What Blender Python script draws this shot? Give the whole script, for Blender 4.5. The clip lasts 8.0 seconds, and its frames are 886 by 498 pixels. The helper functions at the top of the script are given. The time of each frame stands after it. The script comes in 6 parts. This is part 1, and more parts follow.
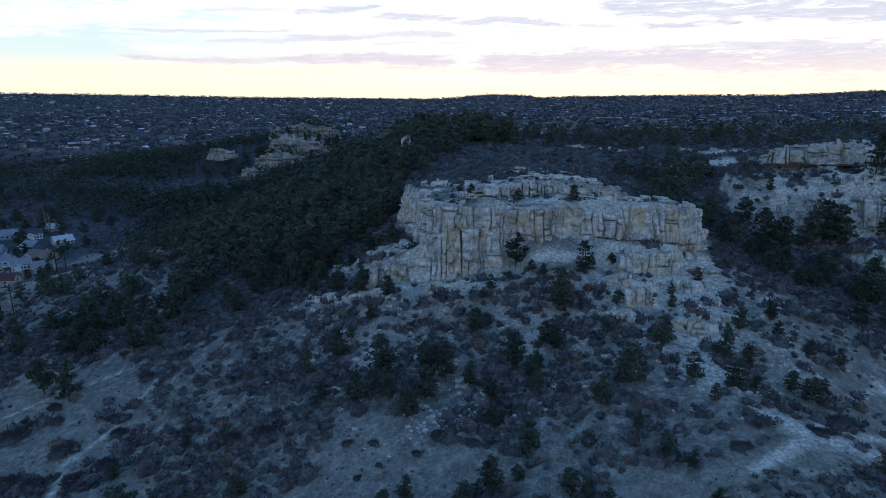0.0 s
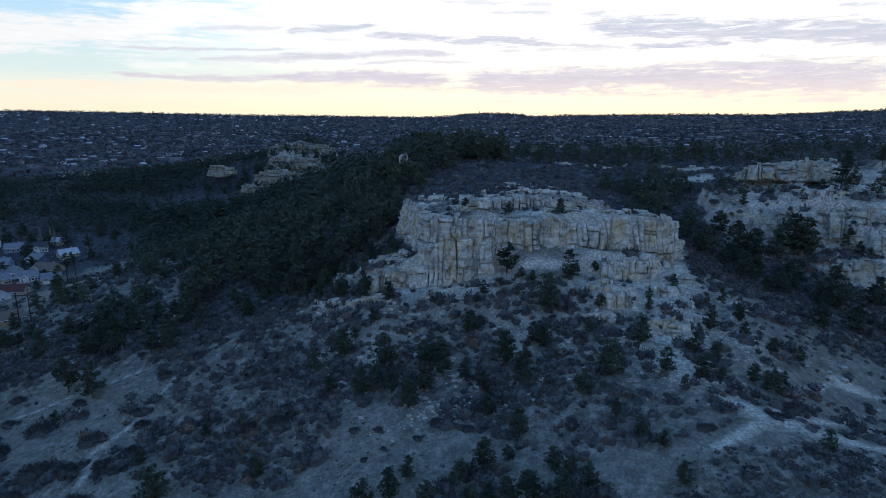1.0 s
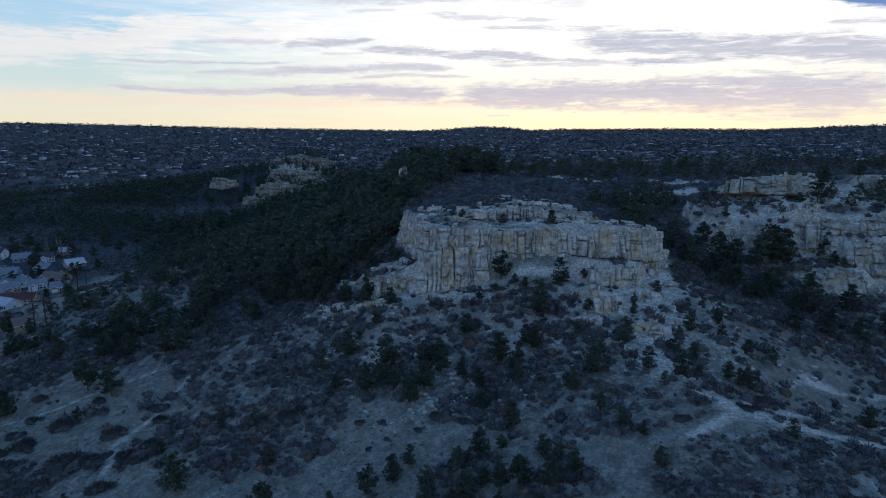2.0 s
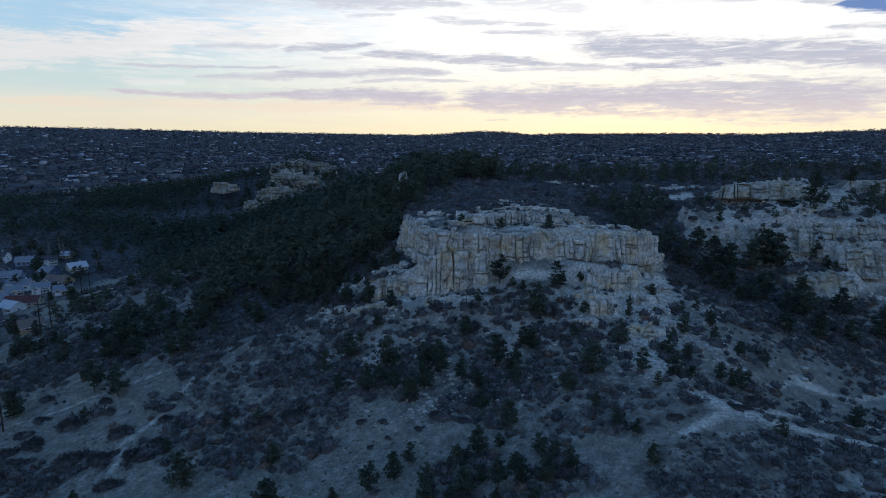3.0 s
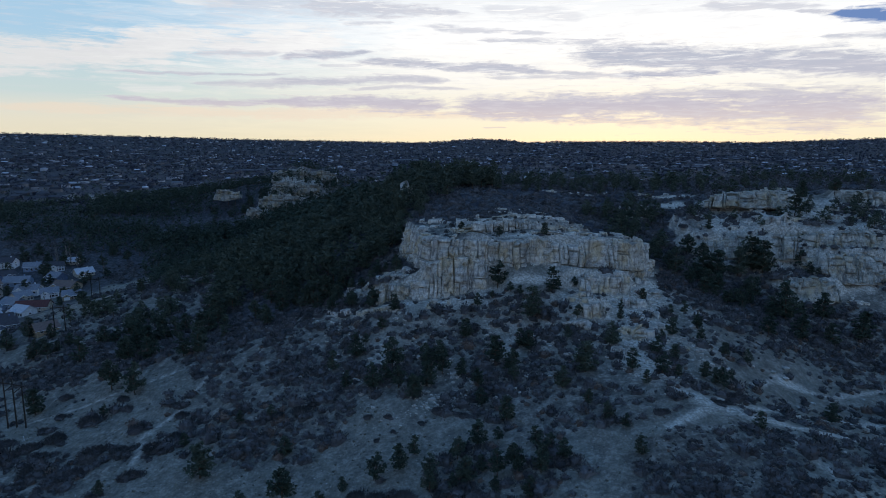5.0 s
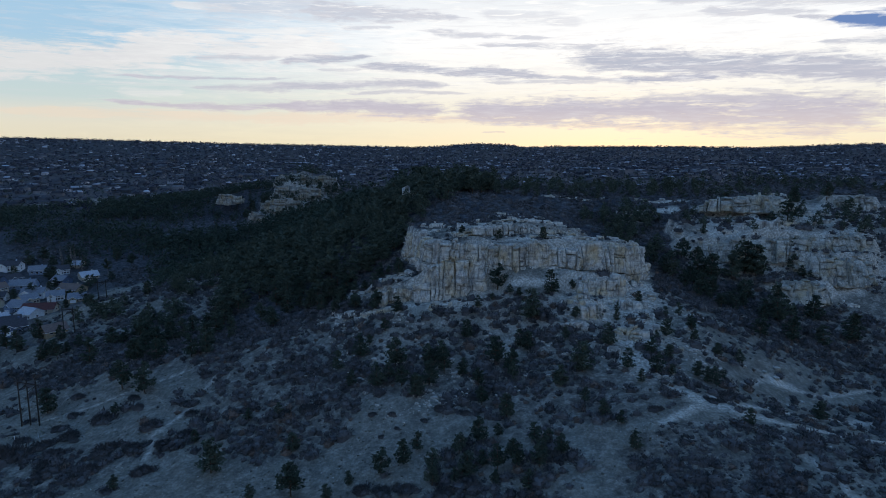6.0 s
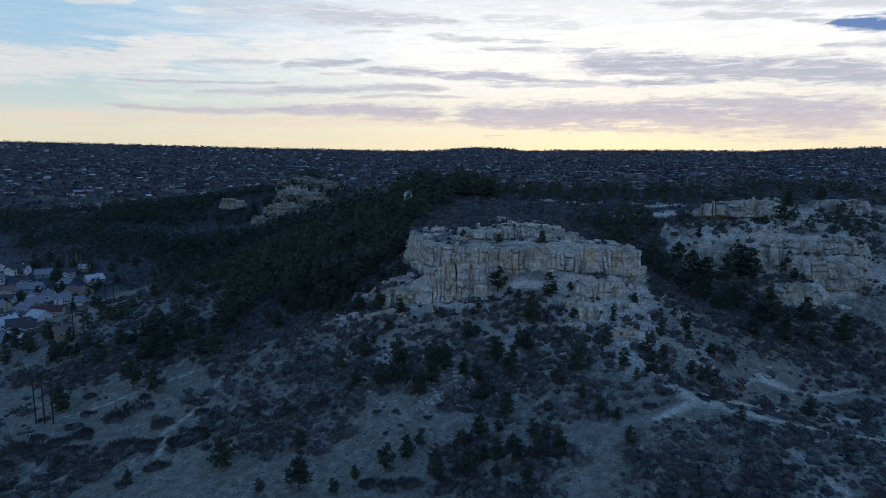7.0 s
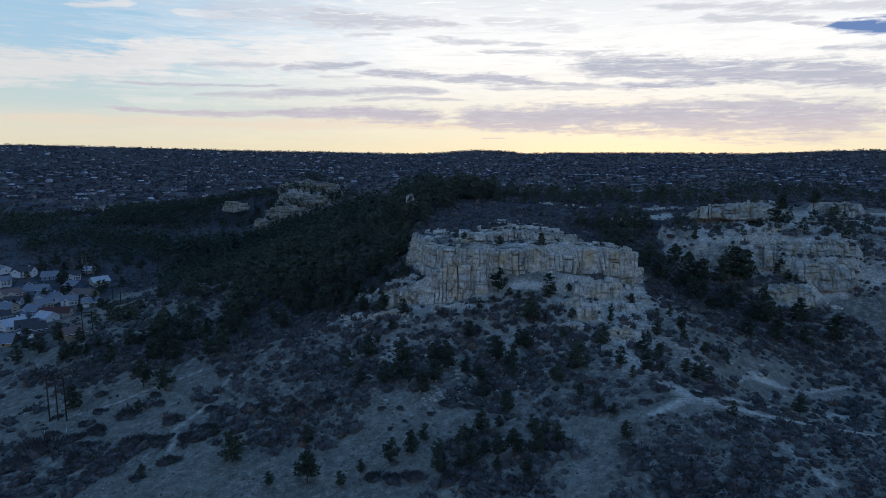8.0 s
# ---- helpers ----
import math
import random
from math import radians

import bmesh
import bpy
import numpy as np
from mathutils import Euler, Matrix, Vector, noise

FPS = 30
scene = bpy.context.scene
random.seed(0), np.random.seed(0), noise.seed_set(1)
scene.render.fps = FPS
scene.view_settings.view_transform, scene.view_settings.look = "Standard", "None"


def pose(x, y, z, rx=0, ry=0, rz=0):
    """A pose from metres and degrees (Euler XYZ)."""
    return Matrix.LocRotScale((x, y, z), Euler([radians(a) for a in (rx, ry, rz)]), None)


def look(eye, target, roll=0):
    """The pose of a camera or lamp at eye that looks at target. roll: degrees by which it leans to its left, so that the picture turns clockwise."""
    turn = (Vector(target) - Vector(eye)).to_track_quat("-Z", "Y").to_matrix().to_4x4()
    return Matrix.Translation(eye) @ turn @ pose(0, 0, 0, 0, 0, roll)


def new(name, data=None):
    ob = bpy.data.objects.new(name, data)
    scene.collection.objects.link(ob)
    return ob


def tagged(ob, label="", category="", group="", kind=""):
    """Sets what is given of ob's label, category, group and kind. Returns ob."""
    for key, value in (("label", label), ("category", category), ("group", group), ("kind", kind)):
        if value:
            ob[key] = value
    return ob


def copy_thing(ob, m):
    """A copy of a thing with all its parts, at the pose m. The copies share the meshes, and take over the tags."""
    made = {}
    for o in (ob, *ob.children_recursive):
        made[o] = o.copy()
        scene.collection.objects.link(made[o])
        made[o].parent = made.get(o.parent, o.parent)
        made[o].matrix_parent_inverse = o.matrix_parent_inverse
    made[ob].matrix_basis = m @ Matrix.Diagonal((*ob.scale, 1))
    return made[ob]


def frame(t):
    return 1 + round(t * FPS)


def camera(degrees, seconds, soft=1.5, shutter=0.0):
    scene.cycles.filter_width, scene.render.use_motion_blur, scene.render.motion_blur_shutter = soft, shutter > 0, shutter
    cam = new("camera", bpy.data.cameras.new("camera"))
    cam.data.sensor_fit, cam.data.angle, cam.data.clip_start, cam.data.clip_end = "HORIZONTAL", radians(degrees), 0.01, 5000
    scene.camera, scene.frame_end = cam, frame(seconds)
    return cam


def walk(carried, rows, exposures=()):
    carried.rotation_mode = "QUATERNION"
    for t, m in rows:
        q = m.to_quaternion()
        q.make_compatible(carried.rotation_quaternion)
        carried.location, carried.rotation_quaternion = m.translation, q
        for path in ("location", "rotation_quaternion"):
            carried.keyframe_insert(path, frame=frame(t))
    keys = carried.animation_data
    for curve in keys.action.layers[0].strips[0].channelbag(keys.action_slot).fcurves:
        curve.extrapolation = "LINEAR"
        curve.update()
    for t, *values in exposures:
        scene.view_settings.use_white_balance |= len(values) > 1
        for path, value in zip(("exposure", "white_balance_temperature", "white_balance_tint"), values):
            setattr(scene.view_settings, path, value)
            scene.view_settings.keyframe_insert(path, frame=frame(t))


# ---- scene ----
cam = camera(71.0, 8.0, soft=0.6)
PATH = [
    (0, (2.36, 41.76, 106.70), (0.28, 138.94, 83.18), -0.20),
    (0.5, (1.86, 32.99, 107.12), (0.37, 130.50, 84.96), -0.08),
    (1, (1.19, 23.38, 107.66), (0.29, 121.19, 86.84), 0.00),
    (1.5, (0.60, 13.92, 108.26), (0.12, 111.99, 88.71), 0.12),
    (3, (0.34, 2.83, 109.62), (0.19, 101.18, 91.52), 0.26),
    (3.5, (0.00, 0.00, 110.00), (0.00, 98.40, 92.18), 0.30),
    (4, (-0.42, -3.13, 110.46), (-0.26, 95.32, 92.94), 0.36),
    (4.5, (-0.75, -6.45, 111.03), (-0.55, 92.05, 93.76), 0.38),
    (6, (-2.22, -17.66, 112.45), (-1.82, 81.00, 96.16), 0.46),
    (6.5, (-2.62, -21.54, 113.05), (-2.20, 77.17, 97.05), 0.47),
    (7, (-3.03, -25.46, 113.57), (-2.62, 73.29, 97.85), 0.44),
    (7.5, (-3.51, -29.17, 114.21), (-3.07, 69.61, 98.64), 0.43),
    (8, (-3.97, -33.00, 114.47), (-3.55, 65.82, 99.16), 0.40),
]
walk(cam, [(t, look(eye, target, roll)) for t, eye, target, roll in PATH], [(0, 0.5), (1, 0.35), (1.5, 0.22), (3, 0.08), (8, -0.02)])

# ---- dawn sky, with the sun just below the streaky cloud over the horizon ----
SUN_AZ = radians(16)  # from straight ahead (+y) towards +x


def shade(nodes, kind, **values):
    node = nodes.new(kind)
    for key, value in values.items():
        if key in node.inputs:
            node.inputs[key].default_value = value
    return node


world = bpy.data.worlds.new("dawn")
scene.world = world
world.use_nodes = True
wn, wl = world.node_tree.nodes, world.node_tree.links
wn.clear()
sky = wn.new("ShaderNodeTexSky")
sky.sky_type, sky.sun_disc = "NISHITA", False
sky.sun_elevation, sky.sun_rotation = radians(2.0), SUN_AZ
sky.altitude, sky.air_density, sky.dust_density, sky.ozone_density = 1900, 1.0, 1.5, 2.0
where = wn.new("ShaderNodeTexCoord")
split = wn.new("ShaderNodeSeparateXYZ")
wl.new(where.outputs["Generated"], split.inputs[0])


def wmath(op, a, b=0.0, clamp=False):
    node = wn.new("ShaderNodeMath")
    node.operation, node.use_clamp = op, clamp
    for slot, value in ((0, a), (1, b)):
        if isinstance(value, (int, float)):
            node.inputs[slot].default_value = value
        else:
            wl.new(value, node.inputs[slot])
    return node.outputs[0]


def wramp(fac, stops):
    node = wn.new("ShaderNodeValToRGB")
    ramp = node.color_ramp
    while len(ramp.elements) < len(stops):
        ramp.elements.new(0.5)
    for e, (p, c) in zip(ramp.elements, stops):
        e.position, e.color = p, (*c, 1)
    wl.new(fac, node.inputs[0])
    return node.outputs[0]


def wmix(fac, a, b, kind="MIX"):
    node = wn.new("ShaderNodeMix")
    node.data_type, node.blend_type = "RGBA", kind
    for slot, value in ((0, fac), (6, a), (7, b)):
        if isinstance(value, (int, float)):
            node.inputs[slot].default_value = value
        elif isinstance(value, tuple):
            node.inputs[slot].default_value = (*value, 1)
        else:
            wl.new(value, node.inputs[slot])
    return node.outputs[2]


# the visible sky in degrees: az from straight ahead to the right, el above the horizon
up = wmath("MAXIMUM", split.outputs[2], 0.0)
az = wmath("MULTIPLY", wmath("ARCTAN2", split.outputs[0], split.outputs[1]), 57.3)
el = wmath("MULTIPLY", wmath("ARCSINE", up), 57.3)
flat = wn.new("ShaderNodeCombineXYZ")
wl.new(az, flat.inputs[0])
wl.new(el, flat.inputs[1])


def streaks(along, across, detail, rough, move, turn=0.0, distort=0.0):
    mp = wn.new("ShaderNodeMapping")
    mp.inputs["Location"].default_value = move
    mp.inputs["Rotation"].default_value = (0, 0, radians(turn))
    mp.inputs["Scale"].default_value = (1 / along, 1 / across, 1)
    wl.new(flat.outputs[0], mp.inputs[0])
    tex = shade(wn, "ShaderNodeTexNoise", Scale=1.0, Detail=detail, Roughness=rough, Distortion=distort)
    wl.new(mp.outputs[0], tex.inputs["Vector"])
    return tex.outputs["Fac"]


tall = wmath("DIVIDE", el, 30.0, True)
ragged = streaks(6.0, 0.62, 9, 0.64, (4.2, 1.7, 0), -1.5, 0.9)
fine_bar = streaks(2.4, 0.30, 6, 0.65, (9.2, 3.7, 0), -1.5, 0.3)
puffs = streaks(1.5, 0.50, 5, 0.6, (3.3, 8.1, 0), 6, 0.8)
rag = wmath("ADD", wmath("ADD", wmath("MULTIPLY", ragged, 0.5), wmath("MULTIPLY", fine_bar, 0.25)), wmath("MULTIPLY", puffs, 0.25))
edge = wmath("MULTIPLY", wmath("SUBTRACT", rag, 0.5), 6.0)
el_bent = wmath("ADD", el, wmath("MULTIPLY", wmath("SUBTRACT", streaks(9.0, 2.5, 4, 0.5, (2.1, 5.3, 0)), 0.5), 1.1))


def bar(a0, e0, a1, e1, thick0, thick1, strength):
    """A ragged streak of cloud from (a0, e0) to (a1, e1), in degrees of az and el."""
    t = wmath("DIVIDE", wmath("SUBTRACT", az, a0), a1 - a0)
    line = wmath("ADD", wmath("MULTIPLY", t, e1 - e0), e0)
    half = wmath("ADD", wmath("MULTIPLY", wmath("MAXIMUM", wmath("MINIMUM", t, 1.0), 0.0), (thick1 - thick0) / 2), thick0 / 2)
    off = wmath("DIVIDE", wmath("ABSOLUTE", wmath("SUBTRACT", el_bent, line)), half)
    ends = wmath("MULTIPLY", wmath("MINIMUM", t, wmath("SUBTRACT", 1.0, t)), 9.0)
    body = wmath("SUBTRACT", wmath("ADD", wmath("MINIMUM", ends, 1.0), wmath("ADD", edge, 0.3)), off)
    return wmath("MULTIPLY", wmath("MULTIPLY", body, 1.15, True), strength)


# the clear sky: blue and pale green on one side, washed white towards the sunrise, cream along the horizon
cool = wramp(tall, [(0.0, (0.86, 0.79, 0.60)), (0.05, (0.85, 0.80, 0.66)), (0.085, (0.80, 0.79, 0.71)), (0.12, (0.64, 0.75, 0.75)), (0.20, (0.58, 0.73, 0.79)), (0.27, (0.45, 0.67, 0.86)), (0.42, (0.42, 0.65, 0.87)), (1.0, (0.24, 0.44, 0.74))])
warm = wramp(tall, [(0.0, (0.97, 0.88, 0.64)), (0.06, (0.98, 0.92, 0.74)), (0.12, (0.99, 0.94, 0.82)), (0.18, (1.06, 1.03, 0.97)), (0.30, (1.14, 1.13, 1.12)), (0.5, (0.84, 0.90, 0.97)), (1.0, (0.30, 0.48, 0.76))])
east = wmath("MULTIPLY", wmath("ADD", wmath("ADD", az, 29.0), wmath("MULTIPLY", wmath("SUBTRACT", ragged, 0.5), 26.0)), 0.038, True)
clear = wmix(east, cool, warm)
away = wmath("MULTIPLY", wmath("SUBTRACT", wmath("ABSOLUTE", az), 48.0), 0.02, True)
clear = wmix(away, clear, wramp(tall, [(0.0, (0.28, 0.33, 0.44)), (0.25, (0.38, 0.44, 0.57)), (0.6, (0.42, 0.55, 0.75)), (1.0, (0.30, 0.46, 0.74))]))
clear = wmix(0.12, clear, wmix(1.0, sky.outputs[0], (0.10, 0.10, 0.10), "MULTIPLY"))
# thin white banks, peach haze low down, grey-lilac bars, and one deep blue cloud
bank = bar(-37.1, 5.80, -21.6, 7.16, 2.40, 2.68, 1.0)
bank = wmath("MAXIMUM", bank, bar(-27.8, 7.48, -8.1, 8.38, 2.20, 2.82, 1.0))
bank = wmath("MAXIMUM", bank, bar(-27.2, 4.21, -21.8, 4.44, 0.53, 0.46, 0.5))
bank = wmath("MAXIMUM", bank, bar(-30.2, 10.88, -25.2, 11.43, 0.48, 0.58, 0.8))
bank = wmath("MAXIMUM", bank, bar(-22.7, 10.99, -17.5, 11.22, 0.59, 0.44, 0.7))
bank = wmath("MAXIMUM", bank, bar(-19.3, 9.43, -11.0, 9.59, 0.35, 0.64, 0.7))
peach = bar(-36.8, 2.37, -9.2, 2.41, 0.56, 1.09, 1.0)
peach = wmath("MAXIMUM", peach, bar(-14.1, 2.39, 9.1, 2.49, 0.97, 0.49, 0.9))
peach = wmath("MAXIMUM", peach, bar(9.1, 2.00, 37.6, 1.48, 0.40, 0.48, 0.8))
grey = bar(-18.7, 3.43, 1.0, 3.22, 0.47, 1.89, 1.0)
grey = wmath("MAXIMUM", grey, bar(-1.1, 3.15, 36.8, 2.93, 1.89, 3.20, 1.0))
grey = wmath("MAXIMUM", grey, bar(-28.1, 3.43, -15.5, 3.13, 0.31, 0.77, 0.9))
grey = wmath("MAXIMUM", grey, bar(-21.8, 4.67, -14.0, 4.94, 0.27, 0.67, 0.7))
grey = wmath("MAXIMUM", grey, bar(-15.9, 4.98, 1.0, 5.39, 0.85, 0.68, 0.9))
grey = wmath("MAXIMUM", grey, bar(-27.6, 5.28, -13.0, 5.78, 0.17, 0.28, 0.8))
grey = wmath("MAXIMUM", grey, bar(-8.1, 4.54, 2.5, 4.76, 0.39, 0.29, 0.7))
grey = wmath("MAXIMUM", grey, bar(-14.4, 7.18, -6.1, 7.72, 0.65, 0.57, 1.0))
grey = wmath("MAXIMUM", grey, bar(-21.7, 6.89, -13.9, 7.53, 0.31, 0.42, 0.6))
grey = wmath("MAXIMUM", grey, bar(-8.1, 7.01, 9.5, 6.20, 0.67, 0.96, 1.0))
grey = wmath("MAXIMUM", grey, bar(7.5, 6.22, 18.1, 5.71, 0.48, 0.37, 0.8))
grey = wmath("MAXIMUM", grey, bar(4.0, 5.69, 14.8, 5.83, 0.34, 0.33, 0.7))
grey = wmath("MAXIMUM", grey, bar(15.3, 5.96, 23.8, 5.86, 0.75, 0.62, 1.1))
grey = wmath("MAXIMUM", grey, bar(10.9, 7.79, 37.2, 5.67, 2.16, 1.87, 1.0))
grey = wmath("MAXIMUM", grey, bar(2.9, 8.77, 14.2, 8.46, 0.33, 0.64, 0.8))
grey = wmath("MAXIMUM", grey, bar(-1.6, 9.83, 9.9, 9.40, 0.51, 0.46, 0.7))
grey = wmath("MAXIMUM", grey, bar(-9.0, 10.03, -4.1, 10.12, 0.28, 0.23, 0.6))
grey = wmath("MAXIMUM", grey, bar(-12.4, 11.34, 2.4, 11.01, 1.97, 0.55, 0.8))
grey = wmath("MAXIMUM", grey, bar(-21.0, 11.47, -9.0, 11.58, 1.87, 1.80, 0.45))
grey = wmath("MAXIMUM", grey, bar(2.9, 11.47, 12.7, 10.52, 0.91, 0.72, 0.4))
grey = wmath("MAXIMUM", grey, bar(17.7, 12.15, 36.7, 10.56, 0.61, 0.74, 0.65))
grey = wmath("MAXIMUM", grey, bar(21.3, 10.98, 30.6, 10.28, 0.86, 0.48, 0.7))
grey = wmath("MAXIMUM", grey, bar(28.4, 10.03, 32.1, 9.66, 0.33, 0.48, 0.9))
grey = wmath("MAXIMUM", grey, bar(30.0, 8.10, 37.0, 7.84, 0.37, 0.69, 0.8))
grey = wmath("MAXIMUM", grey, bar(3.6, 1.33, 5.9, 1.29, 0.15, 0.13, 0.6))
grey = wmath("MAXIMUM", grey, bar(-11.0, 6.50, -7.1, 6.50, 0.28, 0.24, 0.5))
grey = wmath("MAXIMUM", grey, bar(15.9, 4.01, 30.4, 4.09, 0.76, 0.60, 0.9))
deep = bar(30.8, 9.66, 36.9, 9.13, 0.64, 1.81, 1.0)
over = wmix(wmath("MULTIPLY", bank, 0.85), clear, wmix(east, (0.78, 0.765, 0.765), (0.99, 0.98, 0.97)))
wisps = wmath("MULTIPLY", wmath("SUBTRACT", streaks(4.2, 0.42, 8, 0.68, (1.2, 6.1, 0), -2, 0.4), 0.50), 4.0, True)
wisps = wmath("MULTIPLY", wisps, wmath("MULTIPLY", wmath("SUBTRACT", el, 2.2), 0.4, True))
over = wmix(wmath("MULTIPLY", wisps, 0.5), over, (0.70, 0.69, 0.74))
glints = wmath("MULTIPLY", wmath("SUBTRACT", streaks(3.4, 0.35, 7, 0.66, (7.7, 2.9, 0), -2, 0.5), 0.53), 6.0, True)
over = wmix(wmath("MULTIPLY", peach, 0.7), over, wmix(east, (0.82, 0.71, 0.58), (0.90, 0.74, 0.60)))
dark = wramp(tall, [(0.0, (0.80, 0.66, 0.58)), (0.075, (0.66, 0.58, 0.60)), (0.11, (0.56, 0.52, 0.60)), (0.16, (0.52, 0.52, 0.61)), (0.24, (0.48, 0.51, 0.61)), (0.36, (0.55, 0.57, 0.66)), (0.5, (0.52, 0.56, 0.66))])
dark = wmix(wmath("MULTIPLY", wmath("SUBTRACT", fine_bar, 0.46), 2.6, True), dark, (0.72, 0.69, 0.73))
over = wmix(wmath("MULTIPLY", grey, 0.95), over, dark)
over = wmix(wmath("MULTIPLY", wmath("MULTIPLY", glints, wmath("MAXIMUM", east, wmath("MULTIPLY", bank, 0.6))), wmath("MULTIPLY", wmath("SUBTRACT", el, 3.2), 0.2, True)), over, wmix(east, (0.84, 0.84, 0.86), (1.05, 1.04, 1.02)))
over = wmix(deep, over, (0.16, 0.26, 0.52))
# overhead the sky is deep blue before sunrise
dim = wramp(up, [(0.0, (1, 1, 1)), (0.27, (1, 1, 1)), (0.42, (0.48, 0.73, 0.97)), (1.0, (0.315, 0.56, 0.88))])
over = wmix(1.0, over, dim, "MULTIPLY")
bg = wn.new("ShaderNodeBackground")
bg.inputs["Strength"].default_value = 1.0
wl.new(over, bg.inputs[0])
out = wn.new("ShaderNodeOutputWorld")
wl.new(bg.outputs[0], out.inputs[0])

sun = new("sun", bpy.data.lights.new("sun", "SUN"))
sun.data.energy, sun.data.angle, sun.data.color = 0.2, radians(20), (1.0, 0.85, 0.7)
sun.matrix_world = look((0, 0, 0), (-math.sin(SUN_AZ), -math.cos(SUN_AZ), -0.12))

# ---- materials ----
def material(name, build, rough=0.9):
    mat = bpy.data.materials.new(name)
    mat.use_nodes = True
    nodes, links = mat.node_tree.nodes, mat.node_tree.links
    bsdf = nodes["Principled BSDF"]
    bsdf.inputs["Roughness"].default_value = rough
    bsdf.inputs["Specular IOR Level"].default_value = 0.04
    build(nodes, links, bsdf)
    return mat


def ramp(nodes, links, fac, stops):
    node = nodes.new("ShaderNodeValToRGB")
    while len(node.color_ramp.elements) < len(stops):
        node.color_ramp.elements.new(0.5)
    for e, (p, c) in zip(node.color_ramp.elements, stops):
        e.position, e.color = p, (*c, 1)
    links.new(fac, node.inputs[0])
    return node.outputs[0]


def mix(nodes, links, fac, a, b, kind="MIX"):
    node = nodes.new("ShaderNodeMix")
    node.data_type, node.blend_type = "RGBA", kind
    for slot, value in ((0, fac), (6, a), (7, b)):
        if isinstance(value, (int, float)):
            node.inputs[slot].default_value = value
        elif isinstance(value, tuple):
            node.inputs[slot].default_value = (*value, 1)
        else:
            links.new(value, node.inputs[slot])
    return node.outputs[2]


def noise_tex(nodes, links, scale, detail=4, rough=0.6, stretch=(1, 1, 1), space="Object"):
    tc = nodes.new("ShaderNodeTexCoord")
    mp = nodes.new("ShaderNodeMapping")
    mp.inputs["Scale"].default_value = stretch
    links.new(tc.outputs[space], mp.inputs[0])
    tex = shade(nodes, "ShaderNodeTexNoise", Scale=scale, Detail=detail, Roughness=rough)
    links.new(mp.outputs[0], tex.inputs["Vector"])
    return tex.outputs["Fac"]


def bump(nodes, links, bsdf, fac, strength, dist):
    node = nodes.new("ShaderNodeBump")
    node.inputs["Strength"].default_value, node.inputs["Distance"].default_value = strength, dist
    links.new(fac, node.inputs["Height"])
    links.new(node.outputs[0], bsdf.inputs["Normal"])


def m_ground(nodes, links, bsdf):
    big = noise_tex(nodes, links, 0.05, 5, 0.65)
    mid = noise_tex(nodes, links, 0.30, 6, 0.75)
    fine = noise_tex(nodes, links, 1.1, 4, 0.7)
    grass = ramp(nodes, links, mid, [(0.34, (0.112, 0.109, 0.092)), (0.50, (0.158, 0.153, 0.129)), (0.62, (0.222, 0.214, 0.180))])
    under = ramp(nodes, links, mid, [(0.36, (0.072, 0.069, 0.060)), (0.50, (0.132, 0.124, 0.107)), (0.62, (0.24, 0.225, 0.192))])
    soil = ramp(nodes, links, fine, [(0.35, (0.30, 0.277, 0.23)), (0.65, (0.54, 0.503, 0.43))])
    litter = nodes.new("ShaderNodeAttribute")
    litter.attribute_name = "litter"
    bare = nodes.new("ShaderNodeAttribute")
    bare.attribute_name = "bare"
    dark_floor = nodes.new("ShaderNodeAttribute")
    dark_floor.attribute_name = "dark_floor"
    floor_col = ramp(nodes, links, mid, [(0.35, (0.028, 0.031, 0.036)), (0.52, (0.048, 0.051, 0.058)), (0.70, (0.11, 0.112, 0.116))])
    col = mix(nodes, links, litter.outputs["Fac"], grass, under)
    col = mix(nodes, links, ramp(nodes, links, big, [(0.5, (0, 0, 0)), (0.7, (0.35, 0.35, 0.35))]), col, under)
    col = mix(nodes, links, dark_floor.outputs["Fac"], col, floor_col)
    col = mix(nodes, links, bare.outputs["Fac"], col, soil)
    grain = ramp(nodes, links, fine, [(0.36, (0.86, 0.86, 0.86)), (0.5, (1.12, 1.12, 1.12)), (0.64, (1.42, 1.42, 1.42))])
    col = mix(nodes, links, 1.0, col, grain, "MULTIPLY")
    links.new(col, bsdf.inputs["Base Color"])
    bump(nodes, links, bsdf, fine, 0.7, 0.35)


